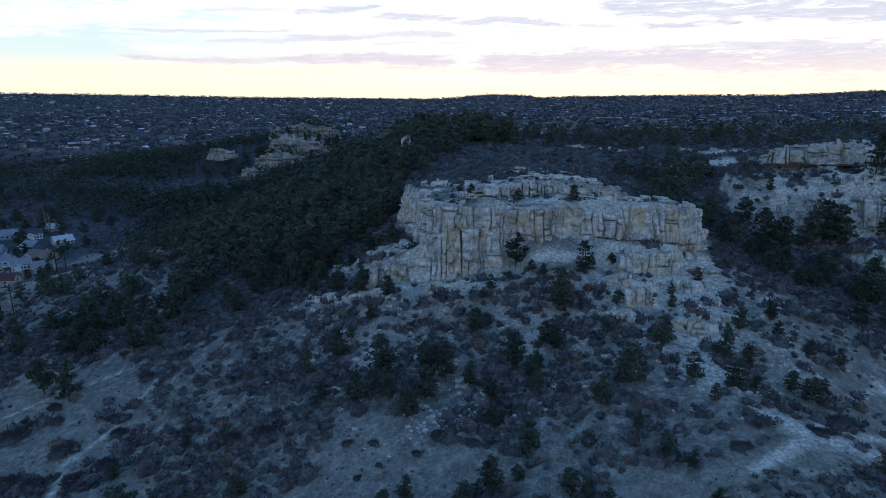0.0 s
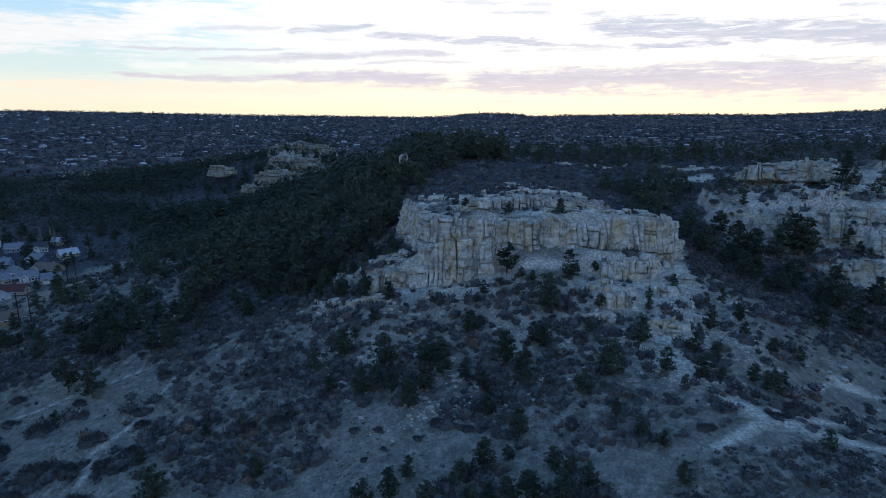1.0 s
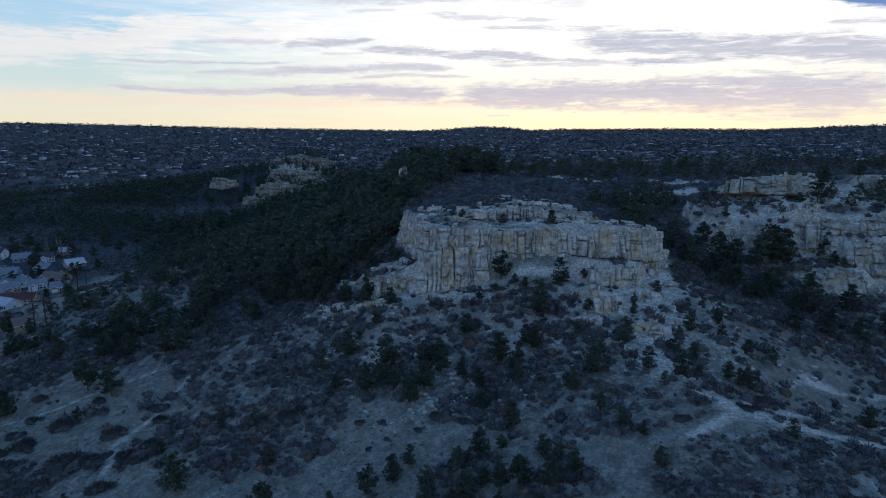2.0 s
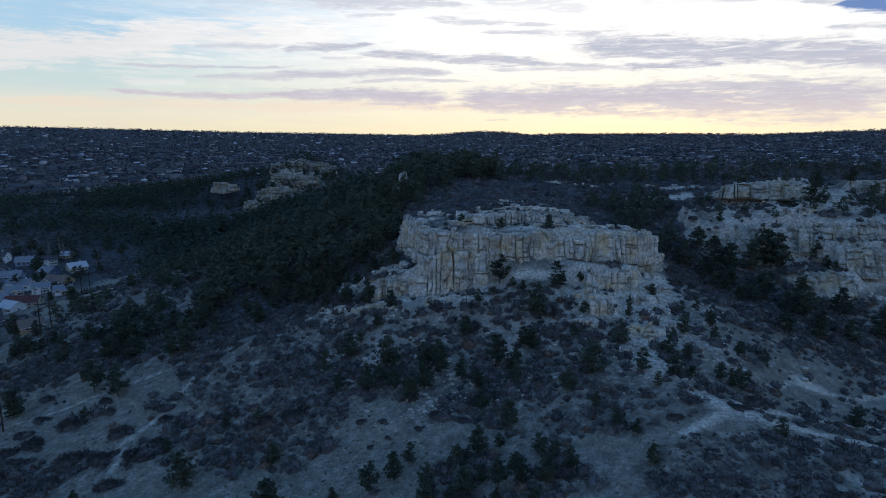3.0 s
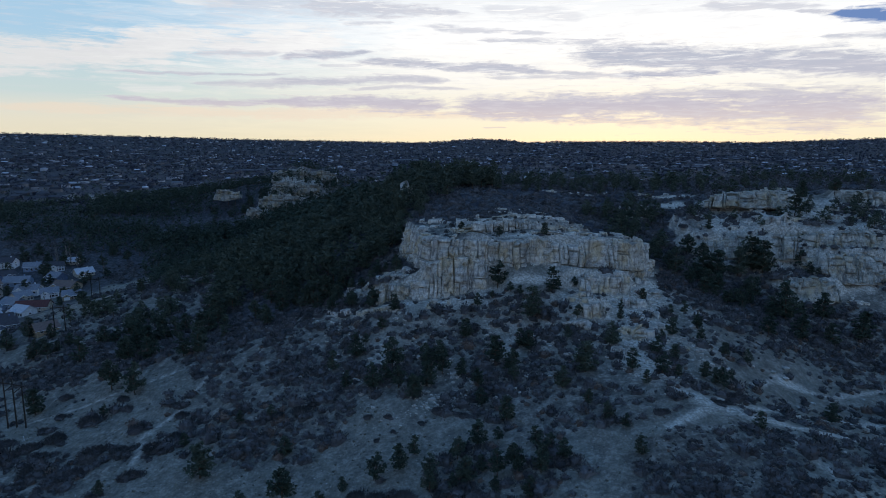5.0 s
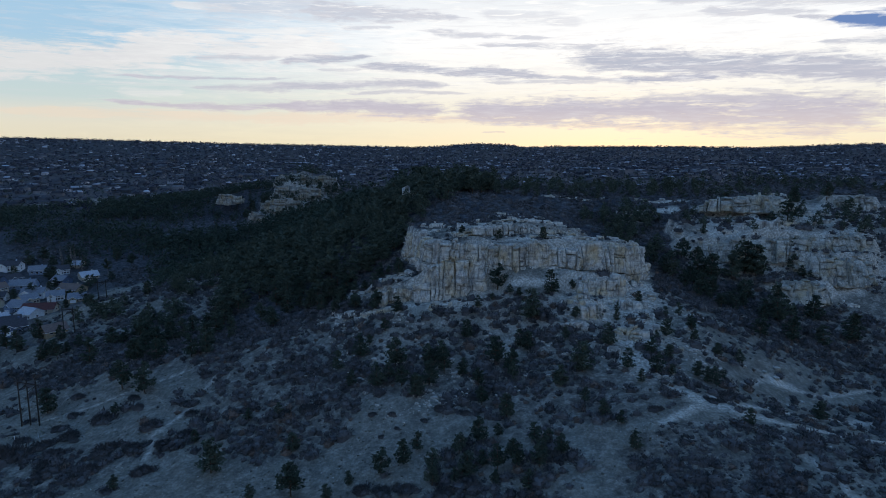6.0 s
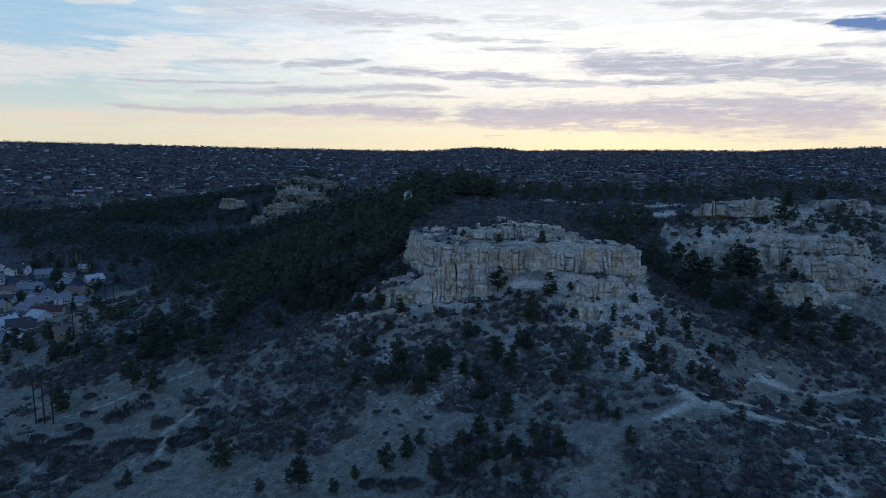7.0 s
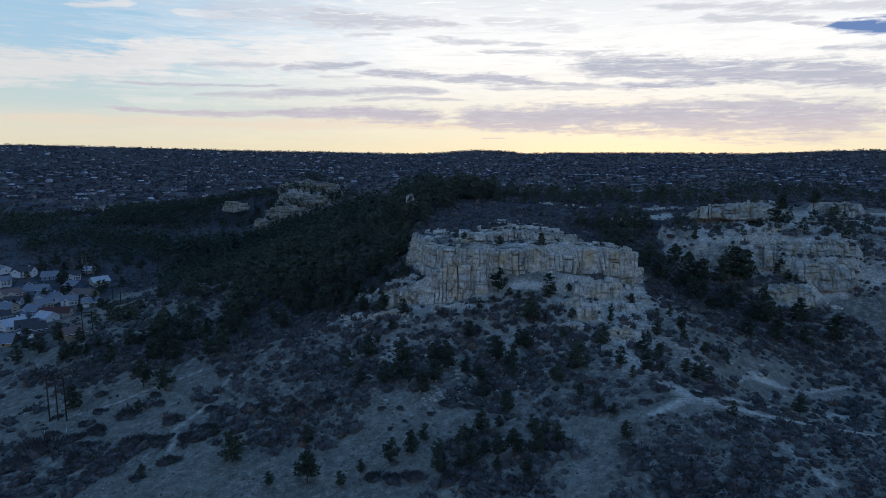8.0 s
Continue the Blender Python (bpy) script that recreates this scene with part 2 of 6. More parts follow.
def m_rock(nodes, links, bsdf, tint=(1.03, 1.0, 0.955), cracked=0.5):
    beds = noise_tex(nodes, links, 0.30, 5, 0.62, (0.25, 0.25, 2.4))
    patch = noise_tex(nodes, links, 0.10, 4, 0.6, (1, 1, 0.8))
    streak = noise_tex(nodes, links, 0.55, 5, 0.68, (1, 1, 0.14))
    stain = noise_tex(nodes, links, 0.22, 5, 0.65, (1, 1, 0.5))
    fine = noise_tex(nodes, links, 0.8, 4, 0.6)
    col = ramp(nodes, links, beds, [(0.32, (0.37, 0.37, 0.348)), (0.5, (0.545, 0.545, 0.517)), (0.66, (0.68, 0.68, 0.65))])
    ochre = ramp(nodes, links, patch, [(0.50, (0, 0, 0)), (0.64, (0.8, 0.8, 0.8))])
    col = mix(nodes, links, ochre, col, (0.54, 0.455, 0.31))
    geo = nodes.new("ShaderNodeNewGeometry")
    each = ramp(nodes, links, geo.outputs["Random Per Island"], [(0.0, (0.56, 0.53, 0.48)), (0.25, (0.84, 0.82, 0.78)), (0.6, (1.02, 1.01, 0.99)), (1.0, (1.2, 1.2, 1.2))])
    col = mix(nodes, links, 1.0, col, each, "MULTIPLY")
    runs = ramp(nodes, links, streak, [(0.37, (0.46, 0.47, 0.50)), (0.48, (1.0, 1.0, 1.0)), (0.68, (1.10, 1.10, 1.10))])
    col = mix(nodes, links, 0.8, col, runs, "MULTIPLY")
    dirt = ramp(nodes, links, stain, [(0.33, (0.62, 0.62, 0.64)), (0.46, (0.98, 0.98, 0.98)), (0.7, (1.06, 1.06, 1.06))])
    col = mix(nodes, links, 1.0, col, dirt, "MULTIPLY")
    tc = nodes.new("ShaderNodeTexCoord")
    mp = nodes.new("ShaderNodeMapping")
    mp.inputs["Scale"].default_value = (1.0, 1.0, 0.45)
    links.new(tc.outputs["Object"], mp.inputs[0])
    wob = shade(nodes, "ShaderNodeTexNoise", Scale=0.5, Detail=4.0)
    links.new(mp.outputs[0], wob.inputs["Vector"])
    scaled = nodes.new("ShaderNodeVectorMath")
    scaled.operation = "MULTIPLY_ADD"
    scaled.inputs[1].default_value = (4, 4, 4)
    links.new(wob.outputs["Color"], scaled.inputs[0])
    links.new(mp.outputs[0], scaled.inputs[2])
    cracks = shade(nodes, "ShaderNodeTexVoronoi", Scale=0.26)
    cracks.feature = "DISTANCE_TO_EDGE"
    links.new(scaled.outputs[0], cracks.inputs["Vector"])
    lines = ramp(nodes, links, cracks.outputs["Distance"], [(0.0, (0.16, 0.16, 0.17)), (0.03, (0.70, 0.70, 0.70)), (0.06, (1.0, 1.0, 1.0)), (0.3, (1.03, 1.03, 1.03))])
    col = mix(nodes, links, cracked, col, lines, "MULTIPLY")
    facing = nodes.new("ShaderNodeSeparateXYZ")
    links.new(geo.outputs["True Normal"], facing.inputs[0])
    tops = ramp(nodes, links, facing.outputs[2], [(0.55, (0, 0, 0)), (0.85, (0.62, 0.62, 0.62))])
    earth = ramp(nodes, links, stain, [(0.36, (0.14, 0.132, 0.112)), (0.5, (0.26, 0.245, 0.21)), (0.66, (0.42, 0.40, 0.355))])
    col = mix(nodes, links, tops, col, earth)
    grain = ramp(nodes, links, fine, [(0.34, (0.84, 0.84, 0.85)), (0.5, (1.0, 1.0, 1.0)), (0.64, (1.10, 1.10, 1.10))])
    col = mix(nodes, links, 1.0, col, grain, "MULTIPLY")
    col = mix(nodes, links, 1.0, col, tint, "MULTIPLY")
    links.new(col, bsdf.inputs["Base Color"])
    bump(nodes, links, bsdf, fine, 0.5, 0.4)


def speckled(dark, light, scale=1.5, detail=2, blade=0.25):
    def build(nodes, links, bsdf):
        tone = noise_tex(nodes, links, scale, detail, 0.7)
        col = ramp(nodes, links, tone, [(0.3, dark), (0.7, light)])
        geo = nodes.new("ShaderNodeNewGeometry")
        vary = ramp(nodes, links, geo.outputs["Random Per Island"], [(0.0, (1 - blade, 1 - blade, 1 - blade)), (1.0, (1 + blade, 1 + blade, 1 + blade))])
        col = mix(nodes, links, 1.0, col, vary, "MULTIPLY")
        info = nodes.new("ShaderNodeObjectInfo")
        each = ramp(nodes, links, info.outputs["Random"], [(0.0, (0.75, 0.78, 0.75)), (1.0, (1.2, 1.15, 1.1))])
        col = mix(nodes, links, 1.0, col, each, "MULTIPLY")
        links.new(col, bsdf.inputs["Base Color"])
    return build


GROUND = material("dry_grass_ground", m_ground)
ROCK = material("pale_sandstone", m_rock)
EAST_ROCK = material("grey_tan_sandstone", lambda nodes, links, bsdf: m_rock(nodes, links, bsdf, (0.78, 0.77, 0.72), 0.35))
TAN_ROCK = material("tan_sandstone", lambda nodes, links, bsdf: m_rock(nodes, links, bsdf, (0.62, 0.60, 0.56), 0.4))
NEEDLES = material("pine_needles", speckled((0.038, 0.053, 0.044), (0.100, 0.124, 0.094), 0.22, 4, 0.12))
BARK = material("pine_bark", speckled((0.06, 0.045, 0.035), (0.14, 0.10, 0.075), 3))
TWIGS = material("bare_scrub_twigs", speckled((0.030, 0.032, 0.036), (0.150, 0.150, 0.156), 0.20, 4, 0.12))
RUST = material("rusty_oak_leaves", speckled((0.062, 0.050, 0.044), (0.185, 0.145, 0.122), 0.22, 4, 0.10))
TUSSOCK = material("dry_tussock", speckled((0.075, 0.073, 0.064), (0.19, 0.182, 0.155), 0.25, 3, 0.1))
STRAW = material("straw", speckled((0.16, 0.145, 0.10), (0.40, 0.37, 0.28), 0.3, 4))
STONE = material("sandstone_boulder", speckled((0.24, 0.23, 0.205), (0.50, 0.485, 0.445), 1.2, 5))


# ---- mesh helpers ----
def link_mesh(name, verts, faces, mat, parent=None, smooth=False):
    me = bpy.data.meshes.new(name)
    me.from_pydata([tuple(v) for v in verts], [], [tuple(f) for f in faces])
    me.materials.append(mat)
    if smooth:
        me.polygons.foreach_set("use_smooth", [True] * len(me.polygons))
    me.update()
    ob = new(name, me)
    ob.parent = parent
    return ob


def big_mesh(name, verts, quads, mat, smooth=False):
    """A mesh from arrays: verts (n, 3), quads (m, 3 or 4)."""
    me = bpy.data.meshes.new(name)
    verts, quads = np.asarray(verts, np.float32), np.asarray(quads, np.int32)
    k = quads.shape[1]
    me.vertices.add(len(verts))
    me.vertices.foreach_set("co", verts.ravel())
    me.loops.add(quads.size)
    me.loops.foreach_set("vertex_index", quads.ravel())
    me.polygons.add(len(quads))
    me.polygons.foreach_set("loop_start", np.arange(0, quads.size, k, dtype=np.int32))
    if smooth:
        me.polygons.foreach_set("use_smooth", np.ones(len(quads), bool))
    me.update(calc_edges=True)
    me.validate()
    me.materials.append(mat)
    return new(name, me)


def hash2(i, j, seed=0):
    h = np.sin(i * 127.1 + j * 311.7 + seed * 74.7) * 43758.5453
    return h - np.floor(h)


def value_noise(x, y, seed=0):
    i, j = np.floor(x), np.floor(y)
    u, v = x - i, y - j
    u, v = u * u * (3 - 2 * u), v * v * (3 - 2 * v)
    a, b = hash2(i, j, seed), hash2(i + 1, j, seed)
    c, d = hash2(i, j + 1, seed), hash2(i + 1, j + 1, seed)
    return (a * (1 - u) + b * u) * (1 - v) + (c * (1 - u) + d * u) * v


def fbm(x, y, octaves=4, seed=0):
    total, amp = 0.0, 0.5
    for k in range(octaves):
        total = total + amp * (value_noise(x * 2 ** k, y * 2 ** k, seed + k) - 0.5)
        amp *= 0.5
    return total * 2


def smooth01(x):
    x = np.clip(x, 0, 1)
    return x * x * (3 - 2 * x)


# ---- the lie of the land: heights on a coarse lattice, cliffs as steps along lines in plan ----
LAT_X = np.array([-300.0, -200, -130, -70, -20, 30, 80, 130, 190, 260])
LAT_Y = np.array([110.0, 150, 190, 220, 250, 285, 320, 360, 450, 700])
LAT_Z = np.array([
    [-8, -1, 1, 4, 7, 12, 20, 22, 21, 10],
    [-8, 1, 2, 8, 12, 21, 29, 26, 20, 11],
    [-8, 0, 6, 16, 23, 28, 35, 21, 17, 15],
    [-7, -2, 10, 22, 31, 36, 41, 30, 17, 22],
    [-6, -1, 18, 28, 44, 53, 48, 38, 27, 37],
    [-7, 6, 19, 33, 54, 68, 58, 44, 45, 58],
    [-8, 13, 25, 46, 64, 75, 67, 61, 70, 71],
    [-9, 17, 33, 51, 75, 82, 78, 77, 81, 79],
    [-11, 8, 34, 62, 82, 82, 84, 83, 85, 88],
    [27, 31, 44, 42, 48, 51, 50, 50, 50, 50]], float)

# each cliff: (x, y, foot, rim) along its face, and how far its bench reaches back
CLIFFS = {}
CLIFFS["main"] = (34, [(-23, 303, 53.6, 66.1), (-15, 282, 56.5, 69.7), (-8, 262, 57.8, 69.6), (4, 255, 58.8, 68.9), (18, 255, 57.9, 68.7), (32, 257, 58.1, 68.5), (48, 260, 57.1, 68.1), (64, 262, 54.7, 67.1), (77, 264, 53.4, 67.8), (92, 272, 51.2, 65.6), (100, 283, 48.9, 59.6)])
CLIFFS["buttress"] = (9, [(-34, 263, 40.6, 46.0), (-26, 257, 41.6, 48.6), (-17, 254, 43.0, 51.0), (-11, 253.6, 43.8, 52.6), (-8, 254, 44.2, 58.6), (1, 252.4, 45.0, 60.4), (9, 252.2, 46.6, 63.2), (15, 252.6, 48.4, 62.0), (20, 254, 49.4, 56.6)])
CLIFFS["low_right"] = (12, [(52, 248, 48.6, 53.6), (58, 247, 48.8, 55.2), (66, 247, 48.6, 56.0), (76, 249, 48.4, 55.6), (84, 254, 48.0, 53.0)])
CLIFFS["block"] = (10, [(55, 228, 43.0, 48.1), (65, 229, 42.3, 48.1)])
CLIFFS["tier"] = (40, [(8, 281, 69.4, 73.0), (21, 276, 69.7, 75.0), (37, 275, 69.9, 74.7), (52, 276, 69.3, 73.2), (67, 279, 68.4, 72.3)])
CLIFFS["east"] = (30, [(123, 330, 54.3, 61.1), (128, 312, 55.7, 61.0), (140, 309, 56.0, 63.4), (151, 306, 56.8, 62.4), (164, 306, 56.2, 64.8), (173, 306, 55.8, 65.8), (186, 300, 57.5, 67.0), (220, 294, 58.8, 68.6)])
CLIFFS["east_mid"] = (10, [(178, 294, 48.6, 57.4), (185, 288, 47.7, 58.8), (214, 284, 48.7, 60.0)])
CLIFFS["east_low"] = (14, [(161, 282, 40.2, 45.6), (172, 277, 40.5, 47.9), (189, 276, 40.8, 47.2)])
CLIFFS["east_top"] = (40, [(148, 342, 78.6, 81.0), (163, 336, 79.6, 84.4), (183, 334, 79.2, 85.8), (204, 338, 79.0, 84.2)])
CLIFFS["east_far"] = (40, [(230, 350, 78.9, 84.3), (255, 345, 77.9, 84.8)])
CLIFFS["mesa_top"] = (160, [(-204, 737, 64.0, 73.7), (-186, 730, 66.0, 77.0), (-167, 728, 66.0, 78.0), (-128, 735, 68.0, 77.0)])
CLIFFS["mesa_mid"] = (200, [(-202, 714, 55.0, 62.6), (-186, 706, 53.0, 66.5), (-166, 703, 53.5, 66.2), (-142, 708, 57.5, 64.2)])
CLIFFS["mesa_low"] = (200, [(-211, 692, 41.0, 47.0), (-192, 685, 40.0, 51.0), (-177, 683, 40.0, 53.2), (-161, 690, 43.0, 49.1)])
CLIFFS["mesa_foot"] = (30, [(-216, 668, 33.0, 40.0), (-206, 666, 32.0, 39.5), (-198, 664, 33.0, 38.0)])
CLIFFS["knob"] = (60, [(-264, 706, 48.2, 54.6), (-247, 698, 46.3, 55.4), (-230, 700, 49.3, 54.1)])
# the skyline: degrees from straight ahead, height of the far ridge
SKYLINE = np.array([(-90, 130), (-36, 143), (-28, 135), (-19, 118), (-2.3, 103), (-0.2, 110), (2.9, 133), (5.7, 127), (7.8, 108), (10, 116), (19, 121), (27, 119), (34, 146), (90, 140)])


def spline_rows(knots, x):
    """The weights of a natural cubic through the knots, one row for each x."""
    n, h = len(knots), np.diff(knots)
    m, r = np.zeros((n, n)), np.zeros((n, n))
    m[0, 0] = m[-1, -1] = 1
    for i in range(1, n - 1):
        m[i, i - 1], m[i, i], m[i, i + 1] = h[i - 1], 2 * (h[i - 1] + h[i]), h[i]
        r[i, i - 1], r[i, i], r[i, i + 1] = 6 / h[i - 1], -6 / h[i - 1] - 6 / h[i], 6 / h[i]
    k, e = np.linalg.solve(m, r), np.eye(n)
    x = np.clip(x, knots[0], knots[-1])
    i = np.clip(np.searchsorted(knots, x) - 1, 0, n - 2)
    a = ((knots[i + 1] - x) / h[i])[:, None]
    b, hh = 1 - a, (h[i] ** 2)[:, None] / 6
    return a * e[i] + b * e[i + 1] + (a ** 3 - a) * hh * k[i] + (b ** 3 - b) * hh * k[i + 1]


def bench(nodes, back, x, y):
    """How far a cliff lifts the ground at x, y."""
    a = np.array(nodes, float)
    best, val = np.full(x.shape, 1e9), np.zeros(x.shape)
    for i in range(len(a) - 1):
        dx, dy = a[i + 1, 0] - a[i, 0], a[i + 1, 1] - a[i, 1]
        length = math.hypot(dx, dy)
        qx, qy = x - a[i, 0], y - a[i, 1]
        t = (qx * dx + qy * dy) / length ** 2
        tc = np.clip(t, 0, 1)
        dist = np.hypot(qx - tc * dx, qy - tc * dy)
        side = (dx * qy - dy * qx) / length
        high = (a[i, 3] - a[i, 2]) * (1 - tc) + (a[i + 1, 3] - a[i + 1, 2]) * tc
        s = np.clip((side - 2.4) / 1.6, 0, 1) * np.clip(1 - np.maximum(side - 4.5, 0) / back, 0, 1) * np.clip(1 - np.abs(t - tc) * length / 5, 0, 1)
        near = dist < best
        best = np.where(near, dist, best)
        val = np.where(near, high * s, val)
    return val


def settle(nodes, x, y):
    """How far the ground at x, y must rise to meet the foot of a face: the nodes are (x, y, rise)."""
    best, val = np.full(x.shape, 1e9), np.zeros(x.shape)
    for (ax, ay, ra), (bx, by, rb) in zip(nodes[:-1], nodes[1:]):
        dx, dy = bx - ax, by - ay
        length = math.hypot(dx, dy)
        t = np.clip(((x - ax) * dx + (y - ay) * dy) / length ** 2, 0, 1)
        side = (dx * (y - ay) - dy * (x - ax)) / length
        dist = np.hypot(x - ax - t * dx, y - ay - t * dy) * np.where(side > 0, 2.6, 1.0)
        near = dist < best
        best = np.where(near, dist, best)
        val = np.where(near, ra + (rb - ra) * t, val)
    return val * np.exp(-(best / 7.0) ** 2)


FEET = {}


def height(x, y):
    """The ground's height at x, y (arrays)."""
    x, y = np.asarray(x, float), np.asarray(y, float)
    shape = x.shape
    x, y = x.ravel(), y.ravel()
    z = np.einsum("ni,ij,nj->n", spline_rows(LAT_Y, y), LAT_Z, spline_rows(LAT_X, x))
    for key, (back, nodes) in CLIFFS.items():
        z = z + bench(nodes, back, x, y) * (0.62 if key == "buttress" else 1.0)
    for nodes in FEET.values():
        z = z + settle(nodes, x, y)
    r, az = np.hypot(x, y), np.degrees(np.arctan2(x, np.maximum(y, 1e-6)))
    plain = 10 + 22 * smooth01((r - 700) / 2500) + 22 * smooth01((az + 2) / 14) * smooth01((r - 900) / 900) + 9 * fbm(x / 260, y / 260, 3, 5)
    ridge = np.interp(az, SKYLINE[:, 0], SKYLINE[:, 1]) + 3.5 * fbm(x / 60, y / 60, 3, 9)
    up = smooth01((r - 3000) / 1550)
    plain = plain * (1 - up) + ridge * up - 60 * smooth01((r - 4620) / 250)
    plain = plain + 36 * np.exp(-((x + 350) / 190) ** 2 - ((y - 800) / 95) ** 2)
    away = np.maximum(smooth01((y - 640) / 320), smooth01((np.abs(x + 20) - 300) / 260))
    away = np.maximum(away, smooth01((20 - y) / 200) * 0.8)
    z = z * (1 - away) + plain * away
    z = z + 34 * np.exp(-((x + 190) / 130) ** 2 - ((y - 752) / 45) ** 2)
    rough = np.clip(1.2 - away, 0.1, 1)
    z = z + rough * (1.6 * fbm(x / 22, y / 22, 3, 1) + 0.7 * fbm(x / 4.5, y / 4.5, 3, 2))
    return z.reshape(shape)


for key, first_node in (("main", 4), ("buttress", 0), ("low_right", 0), ("block", 0)):
    nodes = CLIFFS[key][1][first_node:]
    there = height(np.array([n[0] for n in nodes], float), np.array([n[1] - 1.5 for n in nodes], float))
    FEET[key] = [(n[0], n[1], float(n[2] - z)) for n, z in zip(nodes, there)]


def spread(lo, hi, fine_lo, fine_hi, step, grow, widest):
    mid = list(np.arange(fine_lo, fine_hi + 1e-6, step))
    for sign, limit in ((1, hi), (-1, lo)):
        at, s, side = (mid[-1] if sign > 0 else mid[0]), step, []
        while sign * (limit - at) > 0:
            s = min(s * grow, widest)
            at += sign * s
            side.append(at)
        mid = mid + side if sign > 0 else side[::-1] + mid
    return np.array(mid)


gx = spread(-3900, 3900, -225, 235, 1.7, 1.07, 50)
gy = spread(-700, 4950, 105, 365, 1.7, 1.06, 55)
GX, GY = np.meshgrid(gx, gy)
GZ = height(GX, GY)
ni, nj = GX.shape
idx = np.arange(ni * nj).reshape(ni, nj)
quads = np.stack([idx[:-1, :-1], idx[:-1, 1:], idx[1:, 1:], idx[1:, :-1]], -1).reshape(-1, 4)
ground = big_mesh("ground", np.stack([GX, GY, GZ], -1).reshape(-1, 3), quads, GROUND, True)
tagged(ground, "hillside of dry winter grass, leaf litter and pale bare soil", "ground", kind="structure")


def track(x, y, line, width):
    """1 on a worn path along the line, 0 away from it."""
    best = np.full(np.shape(x), 1e9)
    for (ax, ay), (bx, by) in zip(line[:-1], line[1:]):
        d2 = (bx - ax) ** 2 + (by - ay) ** 2
        t = np.clip(((x - ax) * (bx - ax) + (y - ay) * (by - ay)) / d2, 0, 1)
        best = np.minimum(best, np.hypot(x - ax - t * (bx - ax), y - ay - t * (by - ay)))
    return 0.75 * np.clip(1.5 - best / width + 0.5 * fbm(x / 3, y / 3, 2, 77), 0, 1)


TRACKS = [
    ([(66, 160), (80, 168), (88, 176), (94, 172), (106, 176), (124, 181), (150, 188)], 1.6),
    ([(76, 180), (82, 172), (92, 166), (112, 160), (140, 158)], 2.6),
    ([(-94, 226), (-97, 206), (-104, 190), (-100, 176)], 0.7),
    ([(-160, 214), (-120, 228), (-108, 234)], 0.5),
    ([(108, 196), (120, 204), (140, 203), (170, 215)], 0.9),
    ([(131, 188), (138, 186), (147, 175), (160, 166)], 1.0),
    ([(98, 152), (102, 137), (104, 126)], 1.0),
]
SLIDES = [(85, 256, 11, 9), (80, 243, 13, 9), (76, 229, 11, 10), (74, 214, 10, 10), (71, 200, 7, 9), (69, 190, 5, 7), (58, 240, 12, 6), (94, 262, 9, 9), (0, 245, 18, 4.5), (-22, 248, 15, 4.5), (45, 268, 30, 2.5), (34, 288, 22, 4), (66, 288, 14, 5), (35, 251, 28, 2), (126, 206, 6, 3), (62, 232, 12, 6),
          (200, 304, 26, 4), (192, 321, 16, 5), (150, 317, 13, 3), (190, 281, 20, 3), (176, 350, 24, 4), (132, 354, 12, 4), (110, 342, 10, 4), (142, 368, 14, 4), (-172, 712, 34, 34), (-190, 680, 22, 16), (-630, 1050, 60, 50)]


def bareness(x, y):
    b = np.zeros(np.shape(x))
    for line, width in TRACKS:
        b = np.maximum(b, track(x, y, line, width))
    wob = fbm(x / 5, y / 5, 3, 21)
    for cx, cy, rx, ry in SLIDES:
        d = np.hypot((x - cx) / rx, (y - cy) / ry)
        b = np.maximum(b, np.clip(1.35 - d + 0.9 * wob, 0, 1))
    return b


MEADOWS = [[(-255, 290), (-190, 275), (-140, 300), (-150, 350), (-195, 395), (-245, 380)], [(-330, 470), (-200, 400), (-190, 420), (-250, 520), (-320, 530)],
           [(-215, 265), (-163, 238), (-114, 242), (-90, 217), (-91, 198), (-93, 188), (-119, 187), (-139, 186), (-165, 190), (-215, 200)],
           [(-125, 150), (-108, 177), (-72, 180), (-56, 165), (-34, 176), (-31, 192), (-6, 194), (2, 179), (30, 164), (44, 162), (62, 164), (80, 175), (90, 163), (69, 153), (51, 149), (42, 120), (-20, 120), (-90, 130)]]
TALUS = [(-52, 256), (-34, 232), (-24, 214), (20, 212), (60, 200), (96, 196), (108, 240), (104, 268), (60, 262), (20, 256), (-14, 258)]


def inside(x, y, poly):
    """Whether points lie in a polygon."""
    hit = np.zeros(x.shape, bool)
    for (ax, ay), (bx, by) in zip(poly, poly[1:] + poly[:1]):
        if ay != by:
            hit ^= ((ay > y) != (by > y)) & (x < (bx - ax) * (y - ay) / (by - ay) + ax)
    return hit


# woods, in plan
FOREST = [(-24, 306), (-20, 345), (16, 356), (34, 378), (30, 420), (-20, 500), (-90, 560), (-150, 470), (-135, 360), (-118, 285), (-86, 262), (-56, 272), (-40, 292)]
LOWER_WOOD = [(-86, 258), (-118, 285), (-135, 370), (-175, 420), (-215, 330), (-205, 285), (-160, 252), (-125, 243), (-104, 240)]
GULLY = [(92, 300), (104, 288), (118, 270), (140, 250), (165, 262), (150, 288), (126, 300), (118, 330), (132, 345), (118, 372), (88, 352), (74, 330)]
PLATEAU = [(-10, 380), (60, 366), (130, 372), (220, 362), (330, 380), (340, 470), (-10, 520)]
FAR_WOOD = [(-150, 470), (-90, 560), (-40, 640), (-60, 720), (-140, 690), (-200, 650), (-290, 640), (-420, 700), (-470, 640), (-300, 585), (-230, 560), (-190, 500)]

